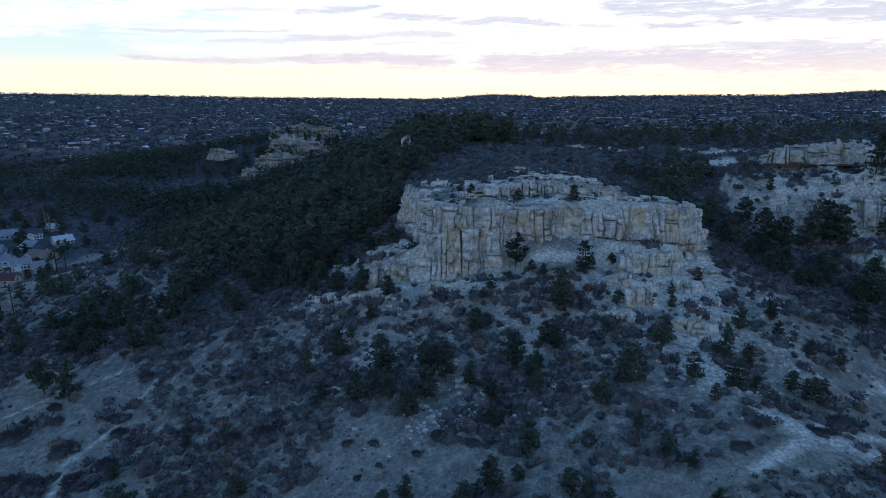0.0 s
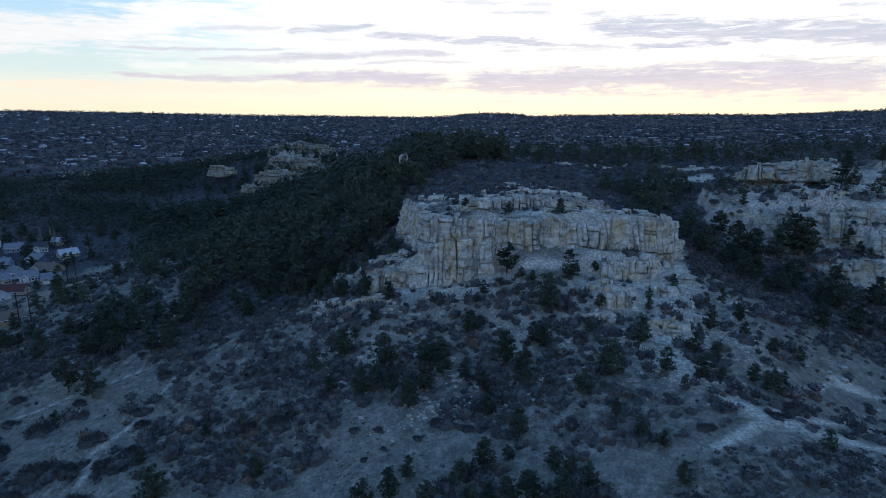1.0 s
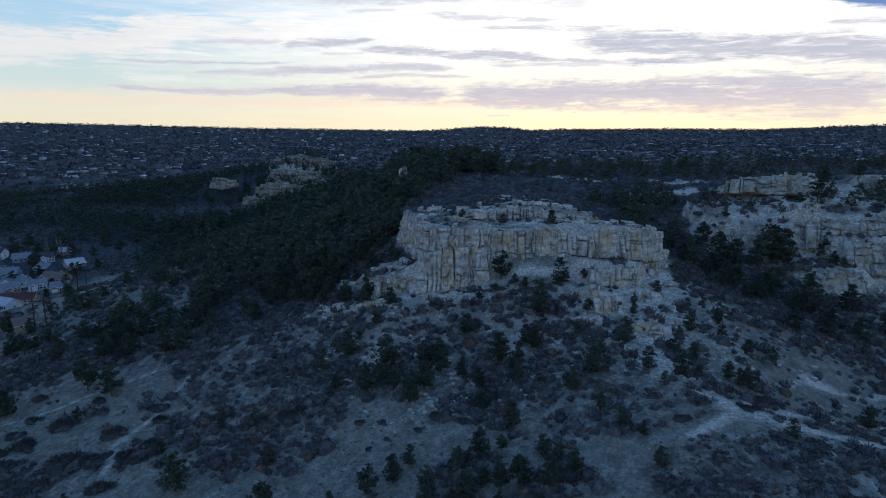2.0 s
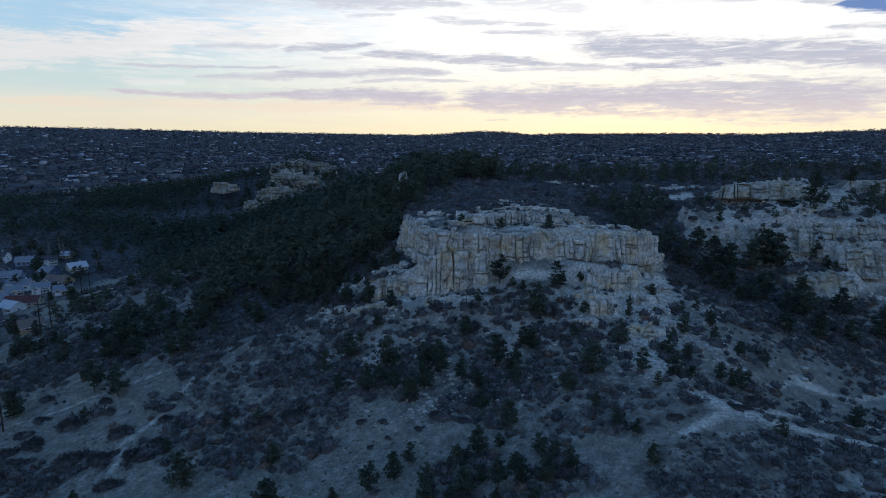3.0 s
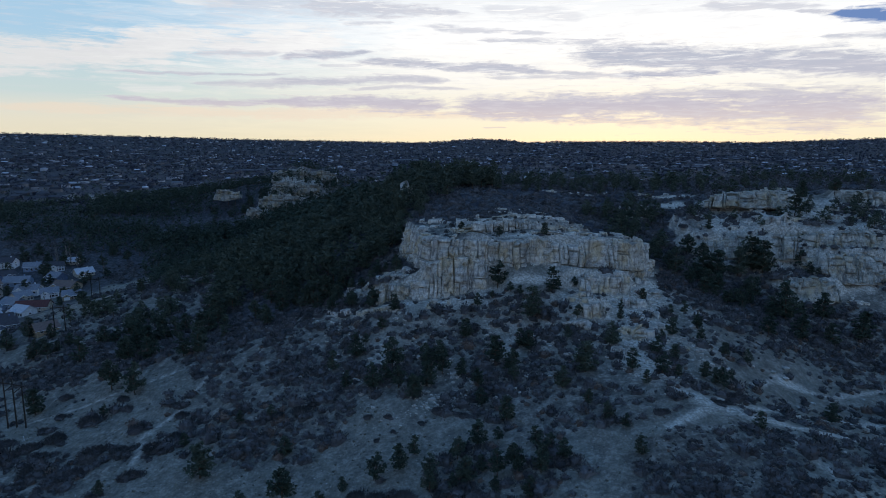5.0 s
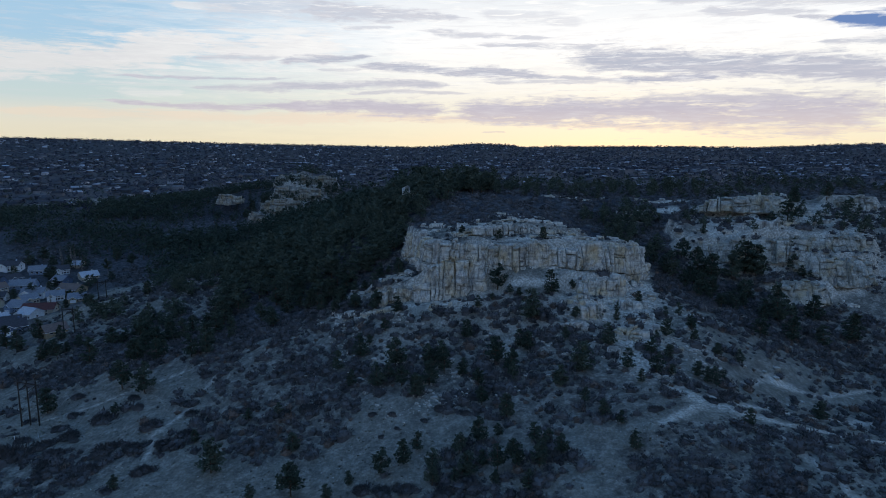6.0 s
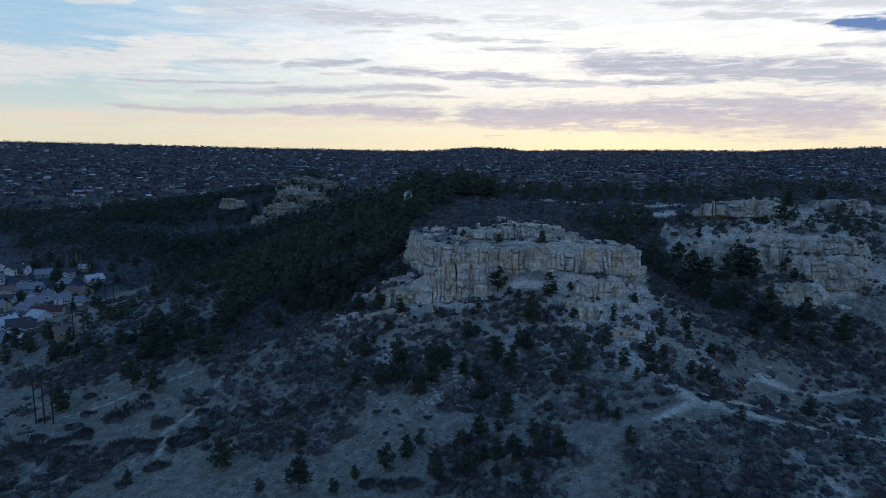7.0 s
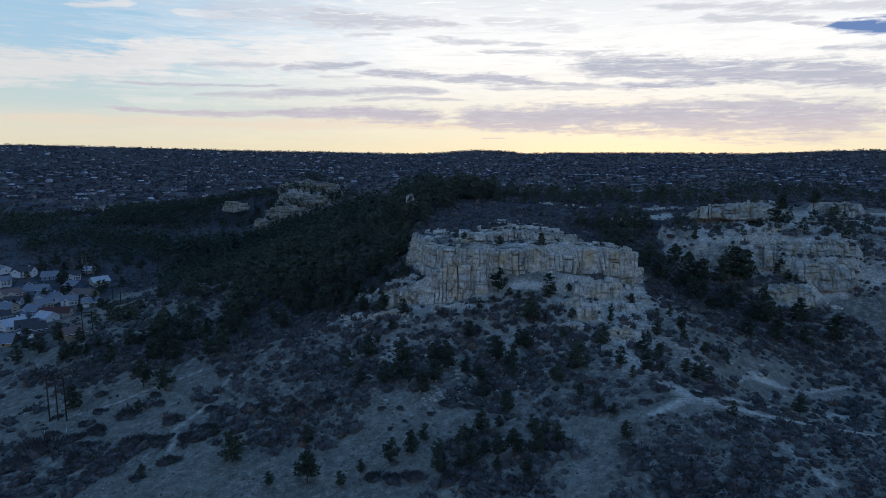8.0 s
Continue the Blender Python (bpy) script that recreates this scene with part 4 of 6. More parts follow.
def pine_shape(seed, high, blades=12, whorls=13, per=6, open_crown=0.5, bushy=1.0):
    """Crown triangles and trunk mesh of one pine, its foot at the origin."""
    rng = np.random.default_rng(seed)
    lean = rng.normal(size=2) * 0.03 * high
    start = rng.uniform(0.12, 0.30) * high
    tris = []
    limbs_v, limbs_f = [], []
    for k in range(whorls):
        f = (k + rng.uniform(-0.3, 0.3)) / (whorls - 1)
        f = min(max(f, 0), 1)
        z = start + (high - start) * f
        reach = high * 0.36 * (1 - f) ** 0.5 * min(1, 0.6 + 1.6 * f) + 0.02 * high
        for b in range(max(int(per * (1 - 0.55 * f)), 2)):
            if rng.random() < open_crown * 0.35:
                continue
            ang = rng.uniform(0, 2 * math.pi)
            out_by = reach * rng.uniform(0.45, 1.15)
            at = np.array([lean[0] * f + math.cos(ang) * out_by, lean[1] * f + math.sin(ang) * out_by, z + rng.uniform(-0.03, 0.03) * high])
            tris.append(tuft(rng, at, high * bushy * rng.uniform(0.075, 0.12), blades))
            if out_by > 0.08 * high:
                mid = np.array([lean[0] * f + math.cos(ang) * out_by * 0.5, lean[1] * f + math.sin(ang) * out_by * 0.5, z - 0.02 * high])
                tris.append(tuft(rng, mid, high * bushy * rng.uniform(0.055, 0.085), blades * 2 // 3))
                root = np.array([lean[0] * f, lean[1] * f, z - 0.03 * high])
                w = 0.006 * high
                o = len(limbs_v)
                limbs_v += [root + (0, 0, w), root - (0, 0, w), at - (0, 0, w * 0.3), at + (0, 0, w * 0.3)]
                limbs_f.append((o, o + 1, o + 2, o + 3))
    tris.append(tuft(rng, np.array([lean[0], lean[1], high * 0.97]), high * 0.05, blades, 1.2))
    tris = np.concatenate(tris)
    tv, tf = tube([(0, 0, -0.6), (lean[0] * 0.3, lean[1] * 0.3, high * 0.35), (lean[0] * 0.7, lean[1] * 0.7, high * 0.7), (lean[0], lean[1], high * 0.97)],
                  [0.022 * high, 0.017 * high, 0.010 * high, 0.002 * high])
    o = len(tv)
    tv += [tuple(v) for v in limbs_v]
    tf += [tuple(i + o for i in f) for f in limbs_f]
    return tris.astype(np.float32), tv, tf


def tri_mesh(name, tris, mat):
    return big_mesh(name, tris.reshape(-1, 3), np.arange(len(tris) * 3).reshape(-1, 3), mat)


def make_pine(seed, high, open_crown, label):
    tris, tv, tf = pine_shape(seed, high, 15, 13, 8, open_crown)
    thing = new("pine_tree")
    crown = tri_mesh("crown", tris, NEEDLES)
    crown.parent = thing
    link_mesh("trunk", tv, tf, BARK, thing)
    return tagged(thing, label, "tree", "pines on the hill")


PINES = [make_pine(100 + k, 9.0, o, label) for k, (o, label) in enumerate([
    (0.5, "tall ponderosa pine with an open dark green crown"), (0.9, "thin ragged pine with gaps between its boughs"), (0.2, "dense dark green pine on the slope"),
    (0.6, "leaning pine with uneven dark green boughs"), (0.1, "young bushy pine with a full crown"), (0.8, "sparse pine with a bare lower trunk"), (0.4, "dark pine with a broad crown")])]
used = [False] * len(PINES)
pick = random.Random(4)


def plant(x, y, high, kind=None, squash=1.0):
    k = pick.randrange(len(PINES)) if kind is None else kind
    z = float(height(np.array([x]), np.array([y]))[0])
    m = pose(x, y, z - 0.1, 0, 0, pick.uniform(0, 360)) @ Matrix.Diagonal((high / 9 * squash, high / 9 * squash, high / 9, 1))
    if used[k]:
        thing = copy_thing(PINES[k], Matrix.Identity(4))
    else:
        thing, used[k] = PINES[k], True
    thing.matrix_basis = m
    return thing


# ---- pines that stand apart, space by space: x, y, height ----
ON_CLIFF = [(23, 251, 11.5), (46, 245, 10.5), (25, 268, 5.4), (45, 267, 5.6), (8, 283, 4.8), (35, 231, 12.5), (84, 245, 4.9), (-31, 250, 8.4), (-21, 243, 7.0), (-25, 233, 5.6), (-49, 271, 7.4),
            (34, 277, 2.6), (74, 266, 3.1), (56, 249, 4.4), (64, 231, 3.2), (72, 235, 3.8), (28, 245, 4.2), (32, 244, 3.8), (14, 240, 5.1), (20, 243, 3.3)]
ON_SCREE = [(-19, 209, 11.5), (-2, 214, 8.5), (-6, 200, 9.1), (9, 225, 7.5), (19, 210, 10.0), (24, 202, 9.1), (49, 195, 11.0), (62, 210, 8.6), (65, 194, 7.3), (73, 188, 7.6), (40, 189, 7.8),
            (50, 168, 5.7), (54, 163, 4.2), (20, 176, 7.7), (-25, 199, 9.1), (-16, 198, 8.0), (-31, 227, 4.5), (47, 216, 5.2), (-35, 201, 6.2), (12, 196, 7.1), (32, 215, 7.3), (88, 189, 5.4),
            (94, 189, 5.4), (70, 228, 4.1), (53, 228, 5.4)]
ON_MEADOW = [(-74, 164, 11.1), (-50, 172, 6.4), (-20, 157, 8.6), (-13, 160, 7.9), (-9, 166, 6.0), (4, 162, 6.9), (34, 154, 6.0), (20, 152, 8.6), (27, 150, 7.2), (27, 161, 6.2), (55, 151, 5.7),
             (91, 158, 5.5), (126, 179, 6.6), (-122, 222, 12.1), (-134, 228, 12.0), (-128, 210, 5.0), (-86, 182, 4.6), (-70, 190, 4.6), (-59, 190, 4.6), (-46, 152, 11.0), (-58, 151, 4.9),
             (-35, 149, 5.1), (-29, 154, 4.4), (-104, 162, 4.6), (-162, 222, 10.5), (15, 152, 7.8)]
ON_EAST = [(155, 297, 17.0), (125, 305, 11.2), (130, 295, 14.0), (136, 292, 13.0), (152, 257, 17.0), (179, 320, 10.3), (187, 319, 12.5), (162, 340, 7.0), (183, 303, 7.3), (179, 296, 8.0), (180, 289, 5.8),
           (182, 285, 4.5), (196, 284, 3.9), (141, 317, 5.2), (131, 313, 5.1), (174, 336, 6.5), (203, 341, 9.5), (229, 354, 9.4), (160, 295, 16.0), (147, 294, 14.0), (173, 264, 12.0), (150, 241, 11.0),
           (182, 250, 13.0), (165, 243, 9.6), (133, 235, 9.6), (113, 287, 12.8)]
LANE_PINES = [(-233, 301, 12.0), (-220, 308, 11.0), (-170, 268, 12.0), (-290, 470, 9), (-330, 470, 12), (-322, 480, 10), (-345, 545, 12), (-350, 555, 11), (-300, 505, 9), (-288, 512, 9), (-245, 400, 8), (-258, 420, 8), (-385, 552, 14), (-341, 516, 13), (-300, 497, 11), (-331, 549, 12), (-307, 542, 12), (-340, 462, 9)]
YARD_PINES = [(-211, 345, 9), (-204, 302, 8), (-223, 295, 11), (-182, 355, 8), (-282, 455, 8), (-299, 468, 7), (-380, 567, 12), (-360, 581, 12), (-378, 520, 10), (-343, 449, 7), (-276, 424, 7), (-231, 288, 9), (-203, 282, 7), (-362, 550, 11), (-315, 574, 12), (-293, 558, 11), (-330, 500, 8), (-350, 522, 9)]
ON_MESA = [(-196, 722, 9), (-178, 716, 10), (-160, 718, 8), (-146, 720, 9), (-190, 695, 9), (-172, 692, 10), (-150, 698, 9), (-205, 702, 10), (-200, 674, 9), (-184, 670, 10), (-168, 676, 9), (-215, 676, 10), (-225, 690, 10),
           (-240, 686, 8), (-258, 690, 9), (-235, 650, 9), (-215, 648, 8), (-222, 705, 11), (-212, 716, 11), (-136, 722, 10), (-128, 728, 11), (-192, 655, 10), (-176, 660, 11), (-160, 664, 9), (-248, 660, 10), (-205, 640, 10), (-228, 632, 9)]
for spot in (ON_CLIFF, ON_SCREE, ON_MEADOW, ON_EAST, LANE_PINES, YARD_PINES, ON_MESA):
    for x, y, h in spot:
        plant(x, y, h)


def scatter(poly, spacing, seed, keep=None):
    """Jittered spots in a polygon."""
    rng = np.random.default_rng(seed)
    xs, ys = [p[0] for p in poly], [p[1] for p in poly]
    x, y = np.meshgrid(np.arange(min(xs), max(xs), spacing), np.arange(min(ys), max(ys), spacing))
    x, y = x.ravel() + rng.uniform(-0.5, 0.5, x.size) * spacing, y.ravel() + rng.uniform(-0.5, 0.5, y.size) * spacing
    ok = inside(x, y, poly)
    if keep is not None:
        ok &= rng.random(x.size) < keep(x, y)
    return x[ok], y[ok], rng


def near_cliff(x, y, margin):
    """True close to the face or the rim of a cliff."""
    close = np.zeros(x.shape, bool)
    for back, nodes in CLIFFS.values():
        a = np.array(nodes, float)
        for i in range(len(a) - 1):
            dx, dy = a[i + 1, :2] - a[i, :2]
            t = np.clip(((x - a[i, 0]) * dx + (y - a[i, 1]) * dy) / (dx * dx + dy * dy), 0, 1)
            close |= np.hypot(x - a[i, 0] - t * dx, y - a[i, 1] - t * dy) < margin
    return close


# the nearest of the wood stand as trees of their own, the rest as one wood
wood = []
for poly, gap, seed, low, high, keep in ((FOREST, 6.3, 31, 8, 15, lambda x, y: np.clip(0.64 + 1.6 * fbm(x / 16, y / 16, 2, 37), 0, 1)), (LOWER_WOOD, 6.0, 32, 5, 11, lambda x, y: np.clip(0.34 + 1.5 * fbm(x / 22, y / 22, 2, 38), 0, 1)), (RAMP, 6.0, 46, 4, 8, lambda x, y: 0.5 + 0 * x),
                                         (WEST_WOOD, 7.0, 38, 7, 13, lambda x, y: np.clip(0.38 + 1.3 * fbm(x / 25, y / 25, 2, 39), 0, 1)), (MESA_RIDGE, 6.5, 49, 7, 12, lambda x, y: 0.9 + 0 * x), (MESA_WOOD, 6.0, 39, 7, 12, lambda x, y: 0.85 + 0 * x),
                                         (HILL_TREES, 8.5, 40, 4, 9.5, lambda x, y: np.clip(0.16 + 1.6 * fbm(x / 14, y / 14, 2, 41), 0, 0.9)), ([(-12, 160), (14, 170), (30, 162), (34, 150), (24, 140), (-6, 146)], 6.5, 48, 4, 8.5, lambda x, y: 0.55 + 0 * x), (MESA_BENCH, 6.5, 43, 6, 11, lambda x, y: 0.7 + 0 * x), (EAST_TREES, 8.5, 44, 3.5, 8, lambda x, y: np.clip(0.55 + 1.2 * fbm(x / 20, y / 20, 2, 45), 0, 1)), (SPUR_TREES, 9, 42, 3.5, 7, lambda x, y: 0.5 + 0 * x),
                                         (GULLY, 5.4, 33, 4, 10, lambda x, y: np.clip(0.5 + 1.2 * fbm(x / 14, y / 14, 2, 47), 0, 1)), (PLATEAU, 9, 34, 4, 9, lambda x, y: np.clip(0.5 + 1.2 * fbm(x / 40, y / 40, 2, 3), 0, 1)),
                                         (VALLEY_WOOD, 8.5, 55, 6, 12, lambda x, y: np.clip(0.55 + 1.4 * fbm(x / 40, y / 40, 2, 54), 0, 1)), (CLIFF_WOOD, 5.5, 56, 7, 12, lambda x, y: 0.8 + 0 * x),
                                         (FAR_WEST, 8.0, 36, 6, 11, lambda x, y: np.clip(0.7 + fbm(x / 70, y / 70, 2, 4), 0, 1)), (FAR_WOOD, 8.0, 35, 8, 14, lambda x, y: np.clip(0.75 + fbm(x / 50, y / 50, 2, 4), 0, 1))):
    x, y, rng = scatter(poly, gap, seed, keep)
    ok = ~near_cliff(x, y, 1.8 if poly is MESA_BENCH else 4.0)
    x, y = x[ok], y[ok]
    wood += [(a, b, rng.uniform(low, high)) for a, b in zip(x, y)]
wood.sort(key=lambda w: w[1])
single = [w for w in wood if w[1] < 312][:150]
rest = [w for w in wood if w not in set(single)]
for x, y, h in single:
    plant(x, y, h)


def merged(name, shapes, spots, mat, seed, squash=(0.85, 1.2)):
    """One mesh of many shapes (n, 3, 3), each set on the ground at x, y with a scale."""
    rng = np.random.default_rng(seed)
    spots = np.asarray(spots, float)
    z = height(spots[:, 0], spots[:, 1])
    parts = []
    for (x, y, s), h in zip(spots, z):
        tri = shapes[rng.integers(len(shapes))]
        a = rng.uniform(0, 2 * math.pi)
        c, n = math.cos(a) * s, math.sin(a) * s
        w = rng.uniform(*squash)
        turn = np.array([[c * w, n * w, 0], [-n * w, c * w, 0], [0, 0, s]], np.float32)
        parts.append(tri @ turn + np.array([x, y, h], np.float32))
    return tri_mesh(name, np.concatenate(parts), mat)


def solid_tris(verts, faces):
    v, out_tris = np.array([tuple(p) for p in verts], np.float32), []
    for f in faces:
        for k in range(1, len(f) - 1):
            out_tris.append((v[f[0]], v[f[k]], v[f[k + 1]]))
    return np.array(out_tris, np.float32)


def wood_of(name, spots, blades, whorls, per, seed, label, wide, bushy):
    shapes, stems = [], []
    for k in range(6):
        tris, tv, tf = pine_shape(seed + k, 1.0, blades, whorls, per, 0.2 + 0.1 * k, bushy)
        shapes.append(tris)
        stems.append(solid_tris(tv[:12], tf[:6]))
    tagged(merged(name, shapes, spots, NEEDLES, seed, wide), label, "woodland", kind="stuff")
    tagged(merged(name + "_trunks", stems, spots, BARK, seed), "brown trunks in the pine wood", "woodland", kind="stuff")


wood_of("pine_wood", [w for w in rest if w[1] < 430], 10, 9, 6, 300, "dense dark green pine wood on the shaded slope", (0.9, 1.25), 1.25)
wood_of("far_pine_wood", [w for w in rest if w[1] >= 430], 4, 6, 3, 320, "dark pine wood on the far slopes", (1.0, 1.4), 1.9)


# ---- leafless scrub oak ----
def shrub_tris(seed, blades, high):
    """A fuzzy mound of fine twigs about a metre in radius."""
    rng = np.random.default_rng(seed)
    turn, fall = rng.uniform(0, 2 * math.pi, blades), np.arccos(rng.uniform(0.0, 1.0, blades))
    lump = 1 + 0.22 * np.sin(turn * 3 + seed) + 0.14 * np.sin(turn * 5 + 2 * seed)
    out_way = np.stack([np.sin(fall) * np.cos(turn), np.sin(fall) * np.sin(turn), np.cos(fall)], 1)
    at = out_way * rng.uniform(0.50, 0.95, (blades, 1)) * np.stack([lump, lump, high * (0.85 + 0.3 * rng.random(blades))], 1)
    lean = out_way + np.array([0, 0, 0.55]) + rng.normal(size=(blades, 3)) * 0.38
    lean /= np.linalg.norm(lean, axis=1)[:, None]
    side = np.cross(lean, rng.normal(size=(blades, 3)))
    side /= np.linalg.norm(side, axis=1)[:, None] + 1e-9
    w, long = rng.uniform(0.45, 1.0, (blades, 1)) / math.sqrt(blades), rng.uniform(0.18, 0.40, (blades, 1))
    spray = np.stack([at - side * w, at + side * w, at + lean * long], 1)
    core, rings = [], []
    for rad, z in ((0.70, -0.2), (0.62, high * 0.34), (0.34, high * 0.60)):
        turns = [k * math.pi / 4 for k in range(8)]
        rings.append([(rad * (1 + 0.22 * math.sin(a * 3 + seed)) * rng.uniform(0.9, 1.05) * math.cos(a), rad * (1 + 0.22 * math.sin(a * 3 + seed)) * rng.uniform(0.9, 1.05) * math.sin(a), z) for a in turns])
    for k in range(8):
        n = (k + 1) % 8
        for lo, hi in ((0, 1), (1, 2)):
            core += [(rings[lo][k], rings[lo][n], rings[hi][n]), (rings[lo][k], rings[hi][n], rings[hi][k])]
        core.append((rings[2][k], rings[2][n], (0.0, 0.0, high * 0.70)))
    return np.concatenate([spray, np.array(core)]).astype(np.float32)


SHRUBS = [shrub_tris(500 + k, 84, 0.62 + 0.07 * k) for k in range(6)]
FAR_SHRUBS = [shrub_tris(520 + k, 30, 0.6 + 0.06 * k) for k in range(6)]

LOW_BRUSH = [(-8, 164), (14, 168), (30, 160), (33, 150), (31, 125), (-4, 125), (-10, 150)]


def scrub_cover(x, y):
    x, y = x + 7 * fbm(x / 11, y / 11, 3, 81), y + 7 * fbm(x / 11, y / 11, 3, 82)
    c = np.clip(0.92 + 1.5 * fbm(x / 13, y / 13, 3, 51), 0, 1)
    for poly in MEADOWS:
        c = np.where(inside(x, y, poly), np.clip(np.where(x < -80, 1.1, 0.8) * fbm(x / 12, y / 7, 2, 52) - 0.16, 0, 0.6), c)
    c = np.where(inside(x, y, RIGHT_SLOPE), 0.52 * c, c)
    c = np.where(inside(x, y, TALUS), 0.95 * c, c)
    c = np.where(inside(x, y, LOW_BRUSH), np.clip(0.95 + 1.6 * fbm(x / 9, y / 9, 2, 53), 0, 1), c)
    return c * (1 - np.clip(bareness(x, y) * 1.3, 0, 0.93))


def scrub_field(name, poly, gap, seed, low, high, mat, label, extra=None, shapes=SHRUBS):
    x, y, rng = scatter(poly, gap, seed, scrub_cover if extra is None else extra)
    ok = ~near_cliff(x, y, 1.6)
    x, y = x[ok], y[ok]
    size = rng.uniform(low, high, x.size) * (0.6 + 1.1 * rng.random(x.size) ** 2.5)
    return tagged(merged(name, shapes, np.stack([x, y, size], 1), mat, seed), label, "scrub", kind="stuff")


NEAR_HILL = [(-215, 150), (-130, 120), (0, 112), (140, 105), (200, 150), (215, 250), (180, 290), (110, 300), (95, 262), (50, 246), (20, 247), (-8, 249), (-36, 257), (-50, 268), (-110, 280), (-215, 300)]
scrub_field("scrub", NEAR_HILL, 2.75, 61, 1.0, 2.6, TWIGS, "grey-brown leafless scrub oak covering the slopes")
scrub_field("rusty_scrub", NEAR_HILL, 5.4, 62, 0.9, 1.8, RUST, "scrub with clinging rusty brown leaves", lambda x, y: scrub_cover(x, y) * np.clip(0.35 + 0.6 * (x > 70) + 1.6 * fbm(x / 30, y / 30, 2, 66), 0, 1))
scrub_field("hilltop_scrub", HILLTOP, 3.2, 63, 1.1, 2.6, TWIGS, "dark leafless scrub on the hilltop", lambda x, y: np.clip(0.7 + fbm(x / 20, y / 20, 2, 8), 0, 1) * (1 - bareness(x, y)), FAR_SHRUBS)
EAST_SLOPE = [(118, 300), (140, 296), (215, 276), (300, 290), (300, 350), (205, 345), (140, 350)]
scrub_field("east_scrub", EAST_SLOPE, 2.8, 64, 0.8, 2.3, TWIGS, "sparse scrub among the pale ledges", lambda x, y: np.clip(0.40 + 1.6 * fbm(x / 12, y / 9, 2, 8), 0, 1) * (1 - 0.8 * bareness(x, y)))
scrub_field("bench_scrub", [(-14, 272), (0, 264), (30, 263), (64, 269), (88, 278), (80, 292), (40, 290), (0, 294)], 2.8, 59, 0.5, 1.5, TWIGS, "low scrub on the bench above the cliff", lambda x, y: np.clip(0.60 + fbm(x / 9, y / 9, 2, 58), 0, 1))
scrub_field("ramp_scrub", RAMP, 2.8, 67, 1.2, 2.4, TWIGS, "leafless scrub oak beside the cliff")
WOOD_SCRUB = [(-24, 306), (-20, 345), (30, 378), (0, 440), (-80, 470), (-150, 440), (-190, 420), (-215, 330), (-205, 285), (-160, 252), (-104, 240), (-60, 262), (-44, 296)]
scrub_field("wood_scrub", WOOD_SCRUB, 3.7, 68, 1.4, 2.8, TWIGS, "grey brush between the pines of the wood", lambda x, y: np.clip(0.6 + fbm(x / 18, y / 18, 2, 69), 0, 1), FAR_SHRUBS)
scrub_field("gully_scrub", GULLY, 3.2, 70, 1.2, 2.4, TWIGS, "grey-brown brush filling the gully", lambda x, y: 0.75 + 0 * x, FAR_SHRUBS)
scrub_field("knoll_scrub", [(54, 148), (66, 160), (96, 162), (140, 152), (150, 110), (88, 108), (58, 122)], 1.6, 57, 0.55, 1.0, TWIGS, "low bluish-grey brush dotting the knoll", lambda x, y: np.clip(np.where(x < 94, 0.78, 0.38) + 1.3 * fbm(x / 10, y / 10, 2, 56), 0, 1) * (1 - bareness(x, y)), FAR_SHRUBS)
VALLEY = [(-215, 200), (-120, 270), (-190, 420), (-190, 520), (-300, 590), (-460, 640), (-520, 560), (-330, 545), (-262, 470), (-232, 380), (-245, 300), (-330, 250), (-330, 180)]
scrub_field("valley_scrub", VALLEY, 4.6, 65, 1.6, 3.2, TWIGS, "grey winter brush in the valley", lambda x, y: np.clip(0.5 + 1.6 * fbm(x / 26, y / 26, 2, 9), 0, 1), FAR_SHRUBS)


# thickets that stand apart on the grass: x, y, length
def thicket_mesh(seed):
    rng = np.random.default_rng(seed)
    parts = []
    for k in range(9):
        a, r = rng.uniform(0, 2 * math.pi), rng.uniform(0, 0.62)
        tri = shrub_tris(seed * 10 + k, 150, 0.75) * rng.uniform(0.36, 0.56)
        tri[:, :, 2] *= 1.1
        parts.append(tri + np.array([1.25 * r * math.cos(a), r * math.sin(a), 0.02 - 0.10 * r], np.float32))
    return np.concatenate(parts)


MEADOW_THICKETS = [(-146, 214, 4.3), (-131, 206, 7.0), (-119, 212, 4.5), (-107, 195, 5.2), (-98, 208, 4.2), (-95, 202, 4.1), (-136, 196, 6.7), (-117, 184, 7.2), (-107, 183, 6.0), (-96, 182, 5.9), (-124, 219, 3.9), (-153, 229, 4.3), (-147, 205, 4.0), (-118, 174, 5.0), (-99, 169, 3.8), (-91, 188, 4.9), (-136, 185, 6.5), (-134, 177, 6.3), (-18, 183, 2.6), (-21, 173, 1.7), (-7, 179, 2.2), (-2, 184, 3.8)]
SLOPE_THICKETS = [(7, 181, 3.4), (-25, 183, 2.3), (-37, 183, 2.3), (-79, 187, 3.9), (-16, 176, 1.7), (93, 177, 5.5), (86, 172, 3.5), (-49, 190, 5.5), (-56, 190, 4.6), (66, 167, 3.4), (82, 181, 3.6), (-154, 184, 11.0), (-154, 177, 7.2), (-144, 191, 6.1), (-105, 161, 3.1), (-121, 169, 4.4), (-156, 199, 5.1), (-97, 169, 5.2), (-18, 150, 5.4), (-25, 151, 4.5), (-11, 150, 5.3), (0, 146, 5.2), (9, 147, 4.4)]
bushes = [tri_mesh("scrub_thicket", thicket_mesh(20 + k), TWIGS) for k in range(4)]
